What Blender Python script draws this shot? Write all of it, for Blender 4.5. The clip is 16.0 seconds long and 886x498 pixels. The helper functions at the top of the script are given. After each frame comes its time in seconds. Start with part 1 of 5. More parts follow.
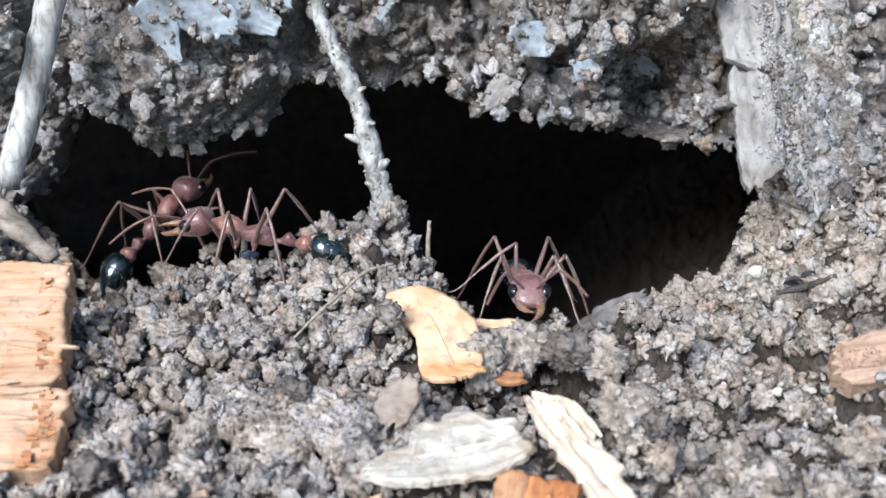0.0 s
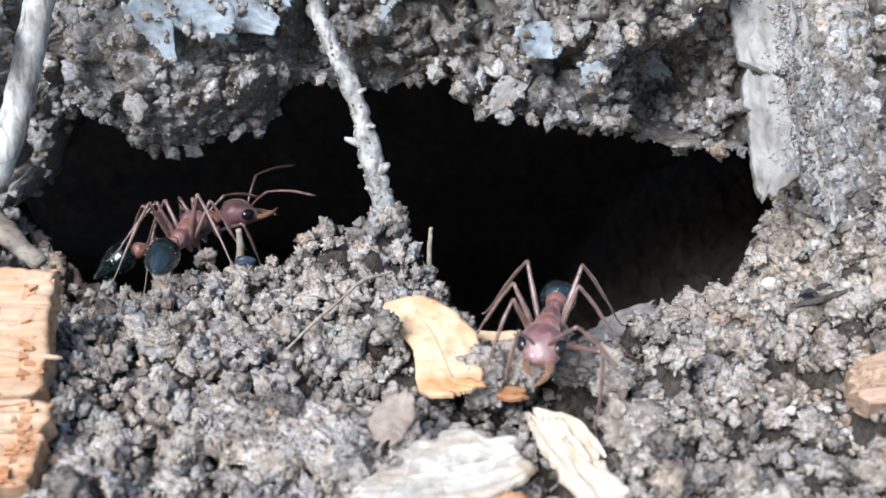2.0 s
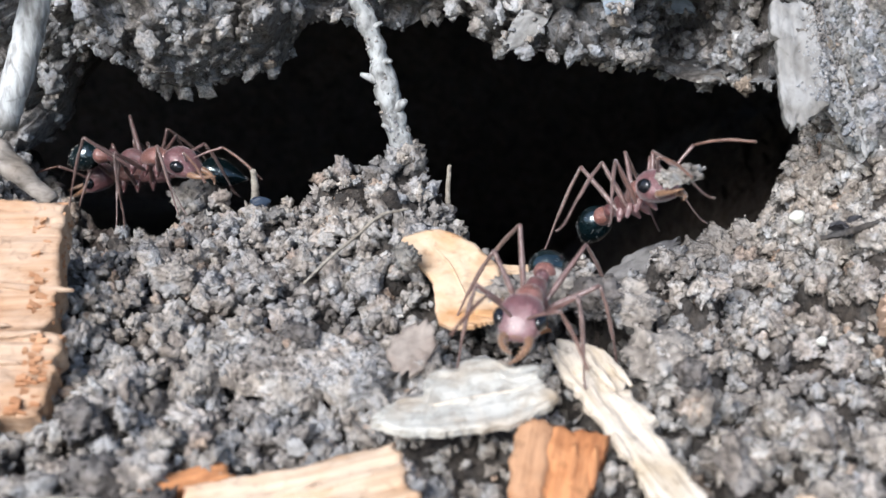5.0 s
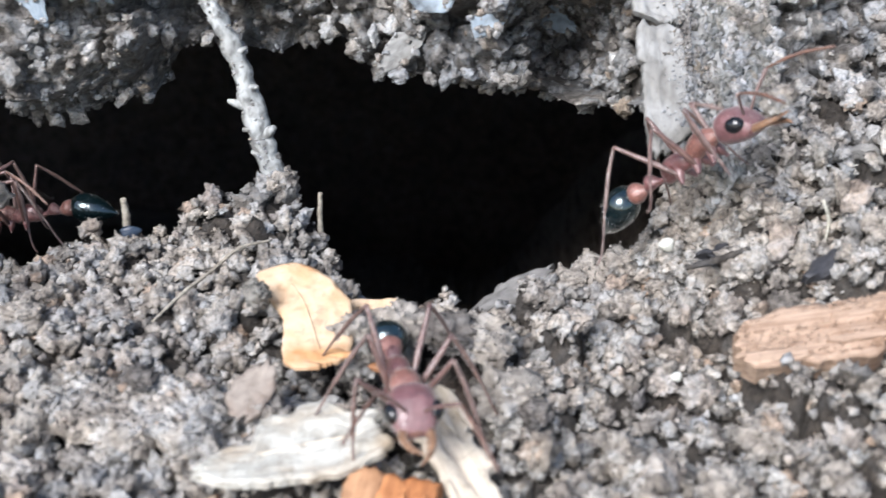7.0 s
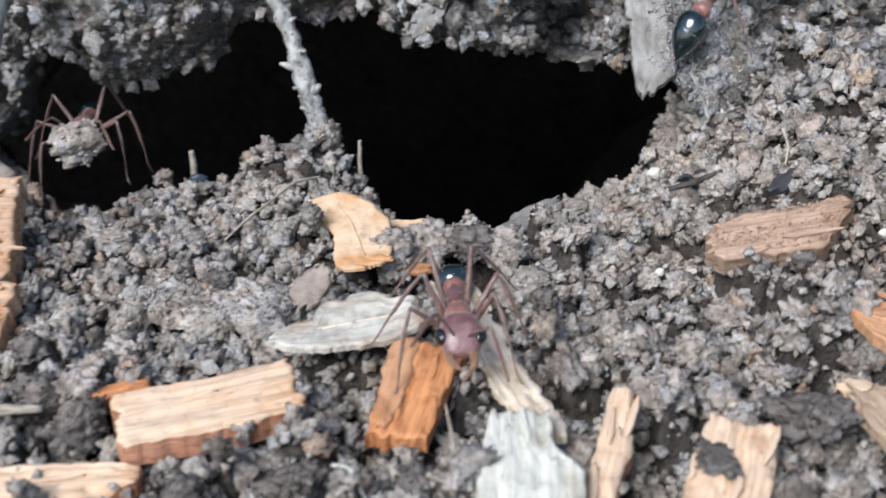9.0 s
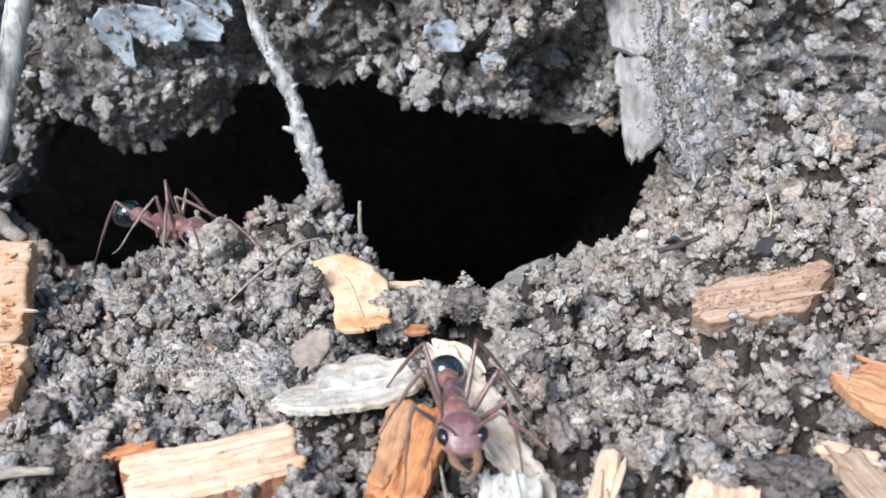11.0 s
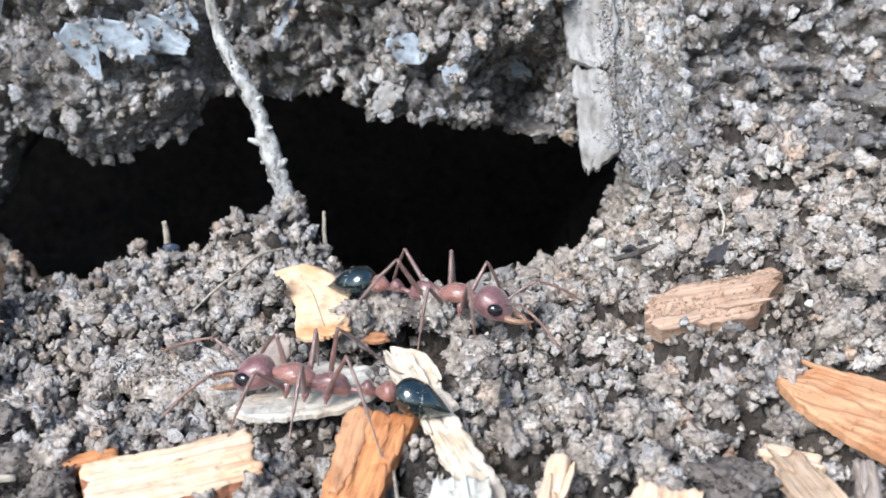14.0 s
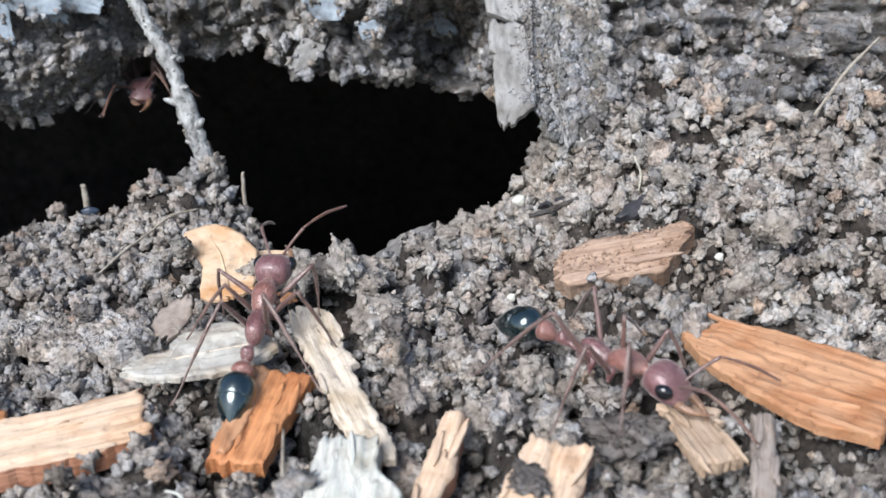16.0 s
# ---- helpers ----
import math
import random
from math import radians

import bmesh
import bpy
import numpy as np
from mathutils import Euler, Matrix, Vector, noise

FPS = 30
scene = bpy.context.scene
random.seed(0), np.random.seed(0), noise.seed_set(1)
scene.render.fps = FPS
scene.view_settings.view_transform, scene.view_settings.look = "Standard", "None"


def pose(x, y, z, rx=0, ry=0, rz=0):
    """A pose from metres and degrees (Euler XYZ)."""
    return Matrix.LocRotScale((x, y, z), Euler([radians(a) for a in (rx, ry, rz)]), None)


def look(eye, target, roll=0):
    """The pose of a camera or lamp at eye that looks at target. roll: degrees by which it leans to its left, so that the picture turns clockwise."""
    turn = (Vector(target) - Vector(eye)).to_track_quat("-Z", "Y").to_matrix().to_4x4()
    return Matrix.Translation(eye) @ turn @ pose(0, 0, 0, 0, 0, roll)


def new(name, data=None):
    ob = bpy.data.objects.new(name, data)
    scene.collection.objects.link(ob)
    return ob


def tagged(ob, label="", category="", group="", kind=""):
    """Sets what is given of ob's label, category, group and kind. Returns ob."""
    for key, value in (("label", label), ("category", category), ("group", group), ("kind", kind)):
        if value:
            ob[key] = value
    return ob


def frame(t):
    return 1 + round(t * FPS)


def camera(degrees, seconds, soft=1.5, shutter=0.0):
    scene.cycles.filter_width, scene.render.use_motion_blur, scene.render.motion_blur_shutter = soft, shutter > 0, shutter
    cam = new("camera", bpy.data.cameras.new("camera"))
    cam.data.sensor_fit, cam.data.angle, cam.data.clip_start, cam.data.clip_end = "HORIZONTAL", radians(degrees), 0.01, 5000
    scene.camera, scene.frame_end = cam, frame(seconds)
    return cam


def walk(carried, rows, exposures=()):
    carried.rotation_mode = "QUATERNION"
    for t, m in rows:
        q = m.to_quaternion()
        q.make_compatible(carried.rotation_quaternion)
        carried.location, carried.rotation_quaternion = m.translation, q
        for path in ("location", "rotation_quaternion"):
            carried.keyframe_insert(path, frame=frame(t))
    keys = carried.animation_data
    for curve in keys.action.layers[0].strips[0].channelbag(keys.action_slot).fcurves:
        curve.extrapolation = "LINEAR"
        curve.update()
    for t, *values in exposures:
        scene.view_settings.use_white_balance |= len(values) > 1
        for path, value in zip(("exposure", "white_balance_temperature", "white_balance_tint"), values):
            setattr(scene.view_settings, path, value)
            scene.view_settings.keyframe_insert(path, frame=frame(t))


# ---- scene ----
# Bull ants at the mouth of their nest in a soil bank. Plan numbers are in millimetres (MM turns them into metres).
MM = 0.001
cam = camera(40.0, 16.0, soft=1.5, shutter=0.3)
cam.data.dof.use_dof, cam.data.dof.focus_distance, cam.data.dof.aperture_fstop = True, 0.119, 56.0

# t, x, y, z (mm), yaw, pitch, roll (degrees)
PATH = [
    (0, -10.03, -124.80, 61.69, 0.75, -27.20, 1.33),
    (0.5, -10.75, -125.05, 62.61, 1.34, -27.21, 1.47),
    (1, -10.84, -123.10, 63.54, 1.64, -27.10, 1.75),
    (1.5, -10.46, -121.75, 62.05, 1.54, -27.06, 1.56),
    (2, -9.02, -120.74, 60.31, 1.42, -27.13, 1.49),
    (2.5, -8.55, -120.01, 60.31, 1.19, -27.24, 1.51),
    (3, -11.02, -120.71, 59.69, 1.23, -27.13, 1.35),
    (3.5, -11.73, -121.61, 56.97, 1.65, -27.53, 1.07),
    (3.7, -11.03, -121.52, 56.33, 1.93, -27.44, 1.13),
    (5.8, -7.34, -117.91, 55.63, 2.23, -28.52, 0.73),
    (6, -6.14, -117.23, 56.02, 2.14, -28.45, 0.71),
    (6.5, -3.63, -116.97, 57.25, 2.14, -28.58, 0.53),
    (7, 0.83, -116.06, 57.17, 1.17, -28.30, 0.63),
    (7.5, 6.55, -114.24, 57.77, 1.08, -27.59, 0.05),
    (8, 6.96, -117.65, 53.19, 0.88, -28.04, 0.25),
    (8.5, 6.28, -124.25, 49.99, 1.28, -28.82, -0.40),
    (9, 1.41, -137.35, 59.11, 2.45, -27.68, -1.03),
    (9.2, 0.08, -139.60, 58.51, 2.78, -27.57, -0.98),
    (11.3, 2.29, -140.11, 64.08, 2.44, -26.09, -1.18),
    (11.5, 2.33, -140.23, 64.09, 2.15, -26.11, -0.96),
    (12, 3.67, -139.82, 63.73, 1.69, -26.05, -0.45),
    (12.5, 3.59, -139.58, 64.96, 1.88, -25.77, -0.62),
    (13, 4.92, -139.47, 64.73, 1.78, -25.91, -1.05),
    (13.5, 5.96, -139.35, 65.99, 1.81, -25.88, -1.24),
    (14, 5.23, -141.91, 64.99, 1.94, -25.86, -1.14),
    (14.5, 4.58, -143.47, 65.47, 2.33, -26.06, -0.93),
    (15, 7.04, -142.77, 63.67, 1.86, -26.38, -0.77),
    (15.5, 11.92, -141.88, 61.79, 1.71, -26.81, -1.36),
    (16, 13.77, -140.37, 62.36, 1.80, -27.11, -1.72),
]


def sight(x, y, z, yaw, pitch, roll):
    yaw, pitch = radians(yaw), radians(pitch)
    eye = Vector((x, y, z)) * MM
    ahead = Vector((-math.sin(yaw) * math.cos(pitch), math.cos(yaw) * math.cos(pitch), math.sin(pitch)))
    return look(eye, eye + ahead, roll)


walk(cam, [(t, sight(*row)) for t, *row in PATH], [(0, 0.96), (1.5, 1.0), (2, 1.01), (3.0, 1.06), (3.7, 0.93), (6, 0.86), (7, 1.02), (8, 0.92), (8.5, 0.6), (9.2, 0.58), (11.3, 0.96), (13, 1.03), (14, 1.06), (15.5, 0.8), (16, 0.7)])

# ---- light: bright overcast sky, a broad veiled sun high to the left ----
world = bpy.data.worlds.new("sky")
scene.world = world
world.use_nodes = True
sky = world.node_tree.nodes.new("ShaderNodeTexSky")
sky.sky_type, sky.sun_disc = "NISHITA", False
sky.sun_elevation, sky.sun_rotation = radians(44), radians(209)
sky.air_density, sky.dust_density, sky.ozone_density = 1.0, 1.6, 1.0
world.node_tree.links.new(sky.outputs[0], world.node_tree.nodes["Background"].inputs[0])
world.node_tree.nodes["Background"].inputs[1].default_value = 0.125
sun = new("sun", bpy.data.lights.new("sun", "SUN"))
sun.data.energy, sun.data.angle, sun.data.color = 3.75, radians(32), (0.96, 0.962, 1.0)
sun.matrix_world = look((-0.55, -1.0, 1.12), (0, 0, 0))


# ---- materials ----
def material(name, rough=0.8, spec=0.5, metal=0.0):
    m = bpy.data.materials.new(name)
    m.use_nodes = True
    shader = m.node_tree.nodes["Principled BSDF"]
    shader.inputs["Roughness"].default_value = rough
    shader.inputs["Specular IOR Level"].default_value = spec
    shader.inputs["Metallic"].default_value = metal
    return m, m.node_tree.nodes, m.node_tree.links, shader


def noise_at(nodes, links, per_mm, detail=4.0, stretch=(1, 1, 1)):
    """Noise in object space; per_mm: features to the millimetre."""
    where, scale, tex = (nodes.new("ShaderNode" + k) for k in ("TexCoord", "Mapping", "TexNoise"))
    scale.inputs["Scale"].default_value = [1000 * per_mm * s for s in stretch]
    tex.inputs["Scale"].default_value, tex.inputs["Detail"].default_value = 1.0, detail
    tex.inputs["Distortion"].default_value = 0.5
    links.new(where.outputs["Object"], scale.inputs["Vector"])
    links.new(scale.outputs["Vector"], tex.inputs["Vector"])
    return tex.outputs["Fac"]


def ramp(nodes, links, fac, stops):
    node = nodes.new("ShaderNodeValToRGB")
    while len(node.color_ramp.elements) < len(stops):
        node.color_ramp.elements.new(0.5)
    for e, (at, colour) in zip(node.color_ramp.elements, stops):
        e.position, e.color = at, (*colour, 1)
    links.new(fac, node.inputs["Fac"])
    return node.outputs["Color"]


def mixed(nodes, links, fac, a, b, kind="MIX"):
    node = nodes.new("ShaderNodeMix")
    node.data_type, node.blend_type = "RGBA", kind
    for value, key in ((fac, 0), (a, 6), (b, 7)):
        if isinstance(value, (int, float)):
            node.inputs[key].default_value = value
        elif isinstance(value, tuple):
            node.inputs[key].default_value = (*value, 1)
        else:
            links.new(value, node.inputs[key])
    return node.outputs[2]


def bump(nodes, links, shader, height, depth_mm, strength=1.0):
    node = nodes.new("ShaderNodeBump")
    node.inputs["Distance"].default_value, node.inputs["Strength"].default_value = depth_mm * MM, strength
    links.new(height, node.inputs["Height"])
    links.new(node.outputs["Normal"], shader.inputs["Normal"])


def soil_material(name, stops, rough=0.8, cells=0.0, single=False):
    """Crumbly soil; its tone varies from crumb to crumb, or by cells to the millimetre where it is one sheet."""
    m, nodes, links, shader = material(name, rough, 0.4)
    island = nodes.new("ShaderNodeNewGeometry").outputs["Random Per Island"]
    if single:
        island = nodes.new("ShaderNodeObjectInfo").outputs["Random"]
    if cells:
        cell = nodes.new("ShaderNodeTexVoronoi")
        cell.inputs["Scale"].default_value = 1000 * cells
        links.new(nodes.new("ShaderNodeTexCoord").outputs["Object"], cell.inputs["Vector"])
        island = ramp(nodes, links, cell.outputs["Color"], [(0, (0, 0, 0)), (1, (1, 1, 1))])
    body = ramp(nodes, links, island, stops)
    patch = ramp(nodes, links, noise_at(nodes, links, 0.07, 3), [(0.32, (0.68, 0.68, 0.69)), (0.43, (0.9, 0.9, 0.92)), (0.52, (1.0, 0.965, 0.93)), (0.62, (1.12, 1.1, 1.08)), (0.72, (1.06, 0.96, 0.87))])
    clump = ramp(nodes, links, noise_at(nodes, links, 0.36, 4), [(0.29, (0.42, 0.39, 0.37)), (0.4, (0.74, 0.69, 0.64)), (0.47, (1.04, 0.99, 0.93)), (0.58, (1.02, 1.06, 1.1)), (0.7, (1.18, 1.14, 1.08))])
    fine = ramp(nodes, links, noise_at(nodes, links, 2.2, 5), [(0.3, (0.4, 0.39, 0.38)), (0.5, (0.95, 0.94, 0.93)), (0.72, (1.26, 1.25, 1.24))])
    colour = mixed(nodes, links, 1.0, mixed(nodes, links, 1.0, body, patch, "MULTIPLY"), clump, "MULTIPLY")
    links.new(mixed(nodes, links, 1.0, colour, fine, "MULTIPLY"), shader.inputs["Base Color"])
    gloss = ramp(nodes, links, island, [(0.0, (0.85,) * 3), (0.85, (0.7,) * 3), (0.96, (0.62,) * 3), (1.0, (0.5,) * 3)])
    links.new(gloss, shader.inputs["Roughness"])
    bump(nodes, links, shader, mixed(nodes, links, 0.45, noise_at(nodes, links, 4.5, 6), noise_at(nodes, links, 1.5, 3)), 0.55)
    return m


SOIL_STOPS = [(0.0, (0.15, 0.14, 0.131)), (0.1, (0.225, 0.211, 0.197)), (0.3, (0.29, 0.273, 0.256)), (0.6, (0.335, 0.317, 0.298)), (0.88, (0.385, 0.366, 0.347)), (0.93, (0.34, 0.255, 0.195)), (0.955, (0.3, 0.305, 0.312)), (0.985, (0.37, 0.362, 0.354)), (1.0, (0.4, 0.39, 0.38))]
BANK_STOPS = [(0.0, (0.18, 0.181, 0.184)), (0.14, (0.24, 0.242, 0.245)), (0.4, (0.285, 0.287, 0.29)), (0.7, (0.325, 0.327, 0.33)), (0.88, (0.37, 0.373, 0.377)), (0.93, (0.32, 0.275, 0.23)), (0.97, (0.385, 0.397, 0.412)), (1.0, (0.44, 0.45, 0.46))]
BANK_STOPS = [(at, (0.905 * r, 0.92 * g, 0.925 * b)) for at, (r, g, b) in BANK_STOPS]
SOIL_STOPS = [(at, (0.97 * r, g, 1.015 * b)) for at, (r, g, b) in SOIL_STOPS]
SOIL = soil_material("crumbly_soil", SOIL_STOPS)
BANK_SOIL = soil_material("bank_soil", BANK_STOPS)
# packed ground under the dry crumbs: shade in the gaps painted darker and browner
EARTH = soil_material("gap_shade_packed_earth", [(at, (0.14 * r, 0.128 * g, 0.118 * b)) for at, (r, g, b) in SOIL_STOPS], cells=1.3)
# bank sheet darkened likewise, as shade in the cracks between its crumbs
BANK_EARTH = soil_material("gap_shade_bank_earth", [(at, (0.62 * r, 0.61 * g, 0.6 * b)) for at, (r, g, b) in BANK_STOPS], cells=1.3)
DAMP_SOIL = soil_material("damp_soil", [(at, (0.56 * r, 0.56 * g, 0.53 * b)) for at, (r, g, b) in BANK_STOPS])
MUD = soil_material("dried_mud", [(0.0, (0.3, 0.29, 0.274)), (0.5, (0.35, 0.338, 0.32)), (1.0, (0.42, 0.406, 0.385))], cells=0.9)
CLOD_SOIL = soil_material("clod_soil", [(at, (0.9 * r, 0.89 * g, 0.87 * b)) for at, (r, g, b) in SOIL_STOPS], cells=1.6)
LUMP_SOIL = soil_material("lump_soil", [(0.0, (0.2, 0.187, 0.175)), (0.3, (0.285, 0.268, 0.25)), (0.7, (0.325, 0.307, 0.288)), (1.0, (0.37, 0.352, 0.335))], single=True)
HUMUS = soil_material("dark_humus", [(0.0, (0.03, 0.028, 0.027)), (0.6, (0.07, 0.066, 0.063)), (1.0, (0.13, 0.124, 0.12))])
# ordinary soil inside the hole and burrow, its shade painted as dark brown
HOLE_SHADE_EARTH = soil_material("hole_shade_earth", [(0.0, (0.06, 0.05, 0.044)), (1.0, (0.12, 0.1, 0.088))], cells=0.8)


def wood_material(name, light, dark, stain, rough=0.7, grain=(0.12, 2.6, 2.6)):
    m, nodes, links, shader = material(name, rough, 0.3)
    fibre = noise_at(nodes, links, 1.0, 6, grain)
    body = ramp(nodes, links, fibre, [(0.28, dark), (0.55, light), (0.8, tuple(min(1, c * 1.12) for c in light))])
    blot = ramp(nodes, links, noise_at(nodes, links, 0.22, 4), [(0.45, (1, 1, 1)), (0.72, stain)])
    speck = ramp(nodes, links, noise_at(nodes, links, 1.4, 5), [(0.3, (0.45, 0.43, 0.42)), (0.42, (1, 1, 1)), (0.7, (1.05, 1.05, 1.05))])
    blot = mixed(nodes, links, 0.5, blot, speck, "MULTIPLY")
    links.new(mixed(nodes, links, 1.0, body, blot, "MULTIPLY"), shader.inputs["Base Color"])
    bump(nodes, links, shader, fibre, 0.14)
    return m


PINE = wood_material("raw_pine", (0.56, 0.43, 0.315), (0.43, 0.305, 0.205), (0.84, 0.68, 0.54))
BLOCK_PINE = wood_material("weathered_pine", (0.41, 0.295, 0.208), (0.31, 0.205, 0.132), (0.86, 0.7, 0.55))
ORANGE_WOOD = wood_material("orange_wood", (0.48, 0.22, 0.095), (0.28, 0.115, 0.05), (0.6, 0.45, 0.35))
PEACH_WOOD = wood_material("peach_wood", (0.4, 0.225, 0.125), (0.32, 0.17, 0.09), (0.75, 0.58, 0.45))
TAN_WOOD = wood_material("tan_wood", (0.33, 0.237, 0.175), (0.2, 0.13, 0.09), (0.62, 0.52, 0.44))
PALE_WOOD = wood_material("weathered_pale_wood", (0.57, 0.5, 0.41), (0.4, 0.335, 0.25), (0.75, 0.7, 0.62))
WHITE_BARK = wood_material("bleached_bark", (0.52, 0.53, 0.475), (0.4, 0.385, 0.355), (0.6, 0.55, 0.48))
GREY_BARK = wood_material("grey_bark", (0.235, 0.235, 0.228), (0.15, 0.147, 0.14), (0.55, 0.52, 0.48), grain=(0.7, 1.3, 1.3))
STAINED_BARK = wood_material("soil_stained_bark", (0.25, 0.25, 0.243), (0.13, 0.128, 0.122), (0.6, 0.58, 0.55), grain=(1.0, 1.3, 1.3))
TWIG_BARK = wood_material("grey_twig_bark", (0.35, 0.365, 0.36), (0.1, 0.1, 0.097), (0.5, 0.47, 0.45), grain=(1.5, 1.5, 0.8))
FLAKE = wood_material("blue_grey_flake", (0.22, 0.265, 0.305), (0.12, 0.14, 0.16), (0.5, 0.45, 0.4), 0.4, grain=(0.9, 1.1, 1.1))
LEAF_PALE = wood_material("pale_dead_leaf", (0.42, 0.41, 0.37), (0.31, 0.295, 0.255), (0.75, 0.62, 0.5), grain=(1.2, 1.2, 1.2))
RUST_LEAF = wood_material("rust_leaf", (0.3, 0.15, 0.075), (0.2, 0.09, 0.045), (0.7, 0.6, 0.5), grain=(0.8, 0.9, 0.9))
AMBER_LEAF = wood_material("amber_leaf_edge", (0.47, 0.27, 0.13), (0.38, 0.19, 0.08), (0.8, 0.62, 0.45), grain=(0.7, 0.8, 0.8))
PINK_LEAF = wood_material("brown_pink_leaf", (0.25, 0.215, 0.185), (0.17, 0.14, 0.118), (0.75, 0.65, 0.6), grain=(0.8, 0.9, 0.9))
ORANGE_LEAF = wood_material("orange_leaf", (0.52, 0.395, 0.275), (0.44, 0.3, 0.185), (0.85, 0.62, 0.42), grain=(0.6, 0.7, 0.7))
BLUE_HUSK = wood_material("blue_black_husk", (0.03, 0.045, 0.07), (0.012, 0.018, 0.03), (0.6, 0.6, 0.6), 0.25)
STRAW = wood_material("straw", (0.3, 0.275, 0.23), (0.17, 0.15, 0.12), (0.8, 0.75, 0.7))


def skin(name, colour, second, rough, spec=0.5, coat=0.0, grain=0.08, sheen=0.3):
    """Ant cuticle: blotched, finely ridged, with a soft gloss."""
    m, nodes, links, shader = material(name, rough, spec)
    blotch = ramp(nodes, links, noise_at(nodes, links, 0.9, 4), [(0.32, colour), (0.68, second)])
    speck = ramp(nodes, links, noise_at(nodes, links, 6.0, 4), [(0.35, (0.6, 0.58, 0.6)), (0.62, (1.15, 1.15, 1.15))])
    links.new(mixed(nodes, links, 1.0, blotch, speck, "MULTIPLY"), shader.inputs["Base Color"])
    shader.inputs["Sheen Weight"].default_value, shader.inputs["Sheen Roughness"].default_value = sheen, 0.35
    shader.inputs["Coat Weight"].default_value, shader.inputs["Coat Roughness"].default_value = coat, 0.16
    bump(nodes, links, shader, noise_at(nodes, links, 4.0, 5, (0.5, 1.4, 1.4)), grain)
    return m


ANT_RED = skin("ant_red_brown", (0.105, 0.037, 0.036), (0.185, 0.078, 0.074), 0.36, 0.9, 0.5, 0.2, 0.18)
ANT_HEAD = skin("ant_mauve_brown", (0.118, 0.047, 0.050), (0.176, 0.083, 0.085), 0.42, 0.7, 0.35, 0.13, 0.3)
ANT_LEG = skin("ant_leg_brown", (0.084, 0.043, 0.035), (0.143, 0.081, 0.069), 0.38, 0.8, 0.25, 0.1, 0.2)
ANT_SHANK = skin("ant_shank_brown", (0.084, 0.049, 0.040), (0.143, 0.089, 0.074), 0.42, 0.7, 0.2, 0.1, 0.3)
ANT_ORANGE_LIMB = skin("ant_antenna_rust", (0.092, 0.046, 0.031), (0.160, 0.081, 0.056), 0.42, 0.6, 0.0, 0.1)
ANT_PRONOTUM = skin("ant_orange_brown", (0.168, 0.067, 0.050), (0.252, 0.115, 0.092), 0.38, 0.7, 0.4, 0.18, 0.2)
ANT_BLACK = skin("ant_black_gaster", (0.003, 0.009, 0.011), (0.005, 0.014, 0.017), 0.16, 1.0, 1.0, 0.012, 0.0)
ANT_BLACK.node_tree.nodes["Principled BSDF"].inputs["Metallic"].default_value = 0.25
ANT_BLACK.node_tree.nodes["Principled BSDF"].inputs["Specular Tint"].default_value = (0.75, 0.97, 1.0, 1)
ANT_HAIR = skin("ant_pale_hair", (0.4, 0.37, 0.33), (0.55, 0.52, 0.48), 0.5)
ANT_EYE = skin("ant_eye", (0.006, 0.007, 0.009), (0.01, 0.011, 0.013), 0.12, 0.5, 0.1, 0.0, 0.0)
ANT_JAW = skin("ant_jaw_ochre", (0.15, 0.08, 0.045), (0.25, 0.145, 0.085), 0.34)


# ---- building helpers ----
def smooth(v):
    v = np.clip(v, 0, 1)
    return v * v * (3 - 2 * v)


def mesh_from(name, verts, faces, mat, shade=True):
    """A mesh from numpy arrays: verts in mm, faces all of one size."""
    verts, faces = np.asarray(verts, np.float32) * MM, np.asarray(faces, np.int32)
    me = bpy.data.meshes.new(name)
    n, k = faces.shape
    me.vertices.add(len(verts))
    me.vertices.foreach_set("co", verts.ravel())
    me.loops.add(n * k)
    me.loops.foreach_set("vertex_index", faces.ravel())
    me.polygons.add(n)
    me.polygons.foreach_set("loop_start", np.arange(0, n * k, k, dtype=np.int32))
    me.polygons.foreach_set("loop_total", np.full(n, k, np.int32))
    me.update(calc_edges=True)
    me.polygons.foreach_set("use_smooth", np.full(n, shade))
    me.materials.append(mat)
    return me


def part(name, me, parent=None, label="", at=None):
    ob = new(name, me)
    ob.parent = parent
    if at is not None:
        ob.matrix_local = at
    return tagged(ob, label)


def grid_faces(nu, nv):
    a = (np.arange(nu - 1)[:, None] * nv + np.arange(nv - 1)).ravel()
    return np.stack([a, a + nv, a + nv + 1, a + 1], 1)


def rough(points, size, detail, seed):
    """Fractal noise, about -1 to 1, at points in mm."""
    shift = Vector((seed * 17.3, seed * 5.1, seed * 9.7))
    return np.array([noise.fractal(Vector(p) / size + shift, 0.9, 2.0, detail) for p in points])


# ---- the shape of the ground and of the bank (mm) ----
LIP_X = [-75, -60, -52, -46, -42, -36, -33, -28.5, -25, -21, -18.5, -15.2, -14, -11.6, -8.8, -7, -4, -2, 1, 3.5, 8, 11.3, 14, 16, 18, 22, 25, 28, 34, 60]
LIP_Y = [30, 10, -9, -9, -9, -9, -9, -9, -9, -9.5, -10, -10.5, -11.5, -16, -20, -23, -26, -27, -27, -25, -21, -18, -16, -16, -16, -15, -13, -6, 20, 40]
LIP_Z = [0, -3, -4.6, -3.2, -0.6, 1.0, 1.7, 2.8, 6.0, 7.4, 9.0, 8.2, 6.2, 4.4, 3.8, 2.2, 2.6, 4.2, 4.7, 4.9, 4.2, 4.6, 4.8, 5.2, 8.0, 13.0, 17.0, 19, 26, 30]
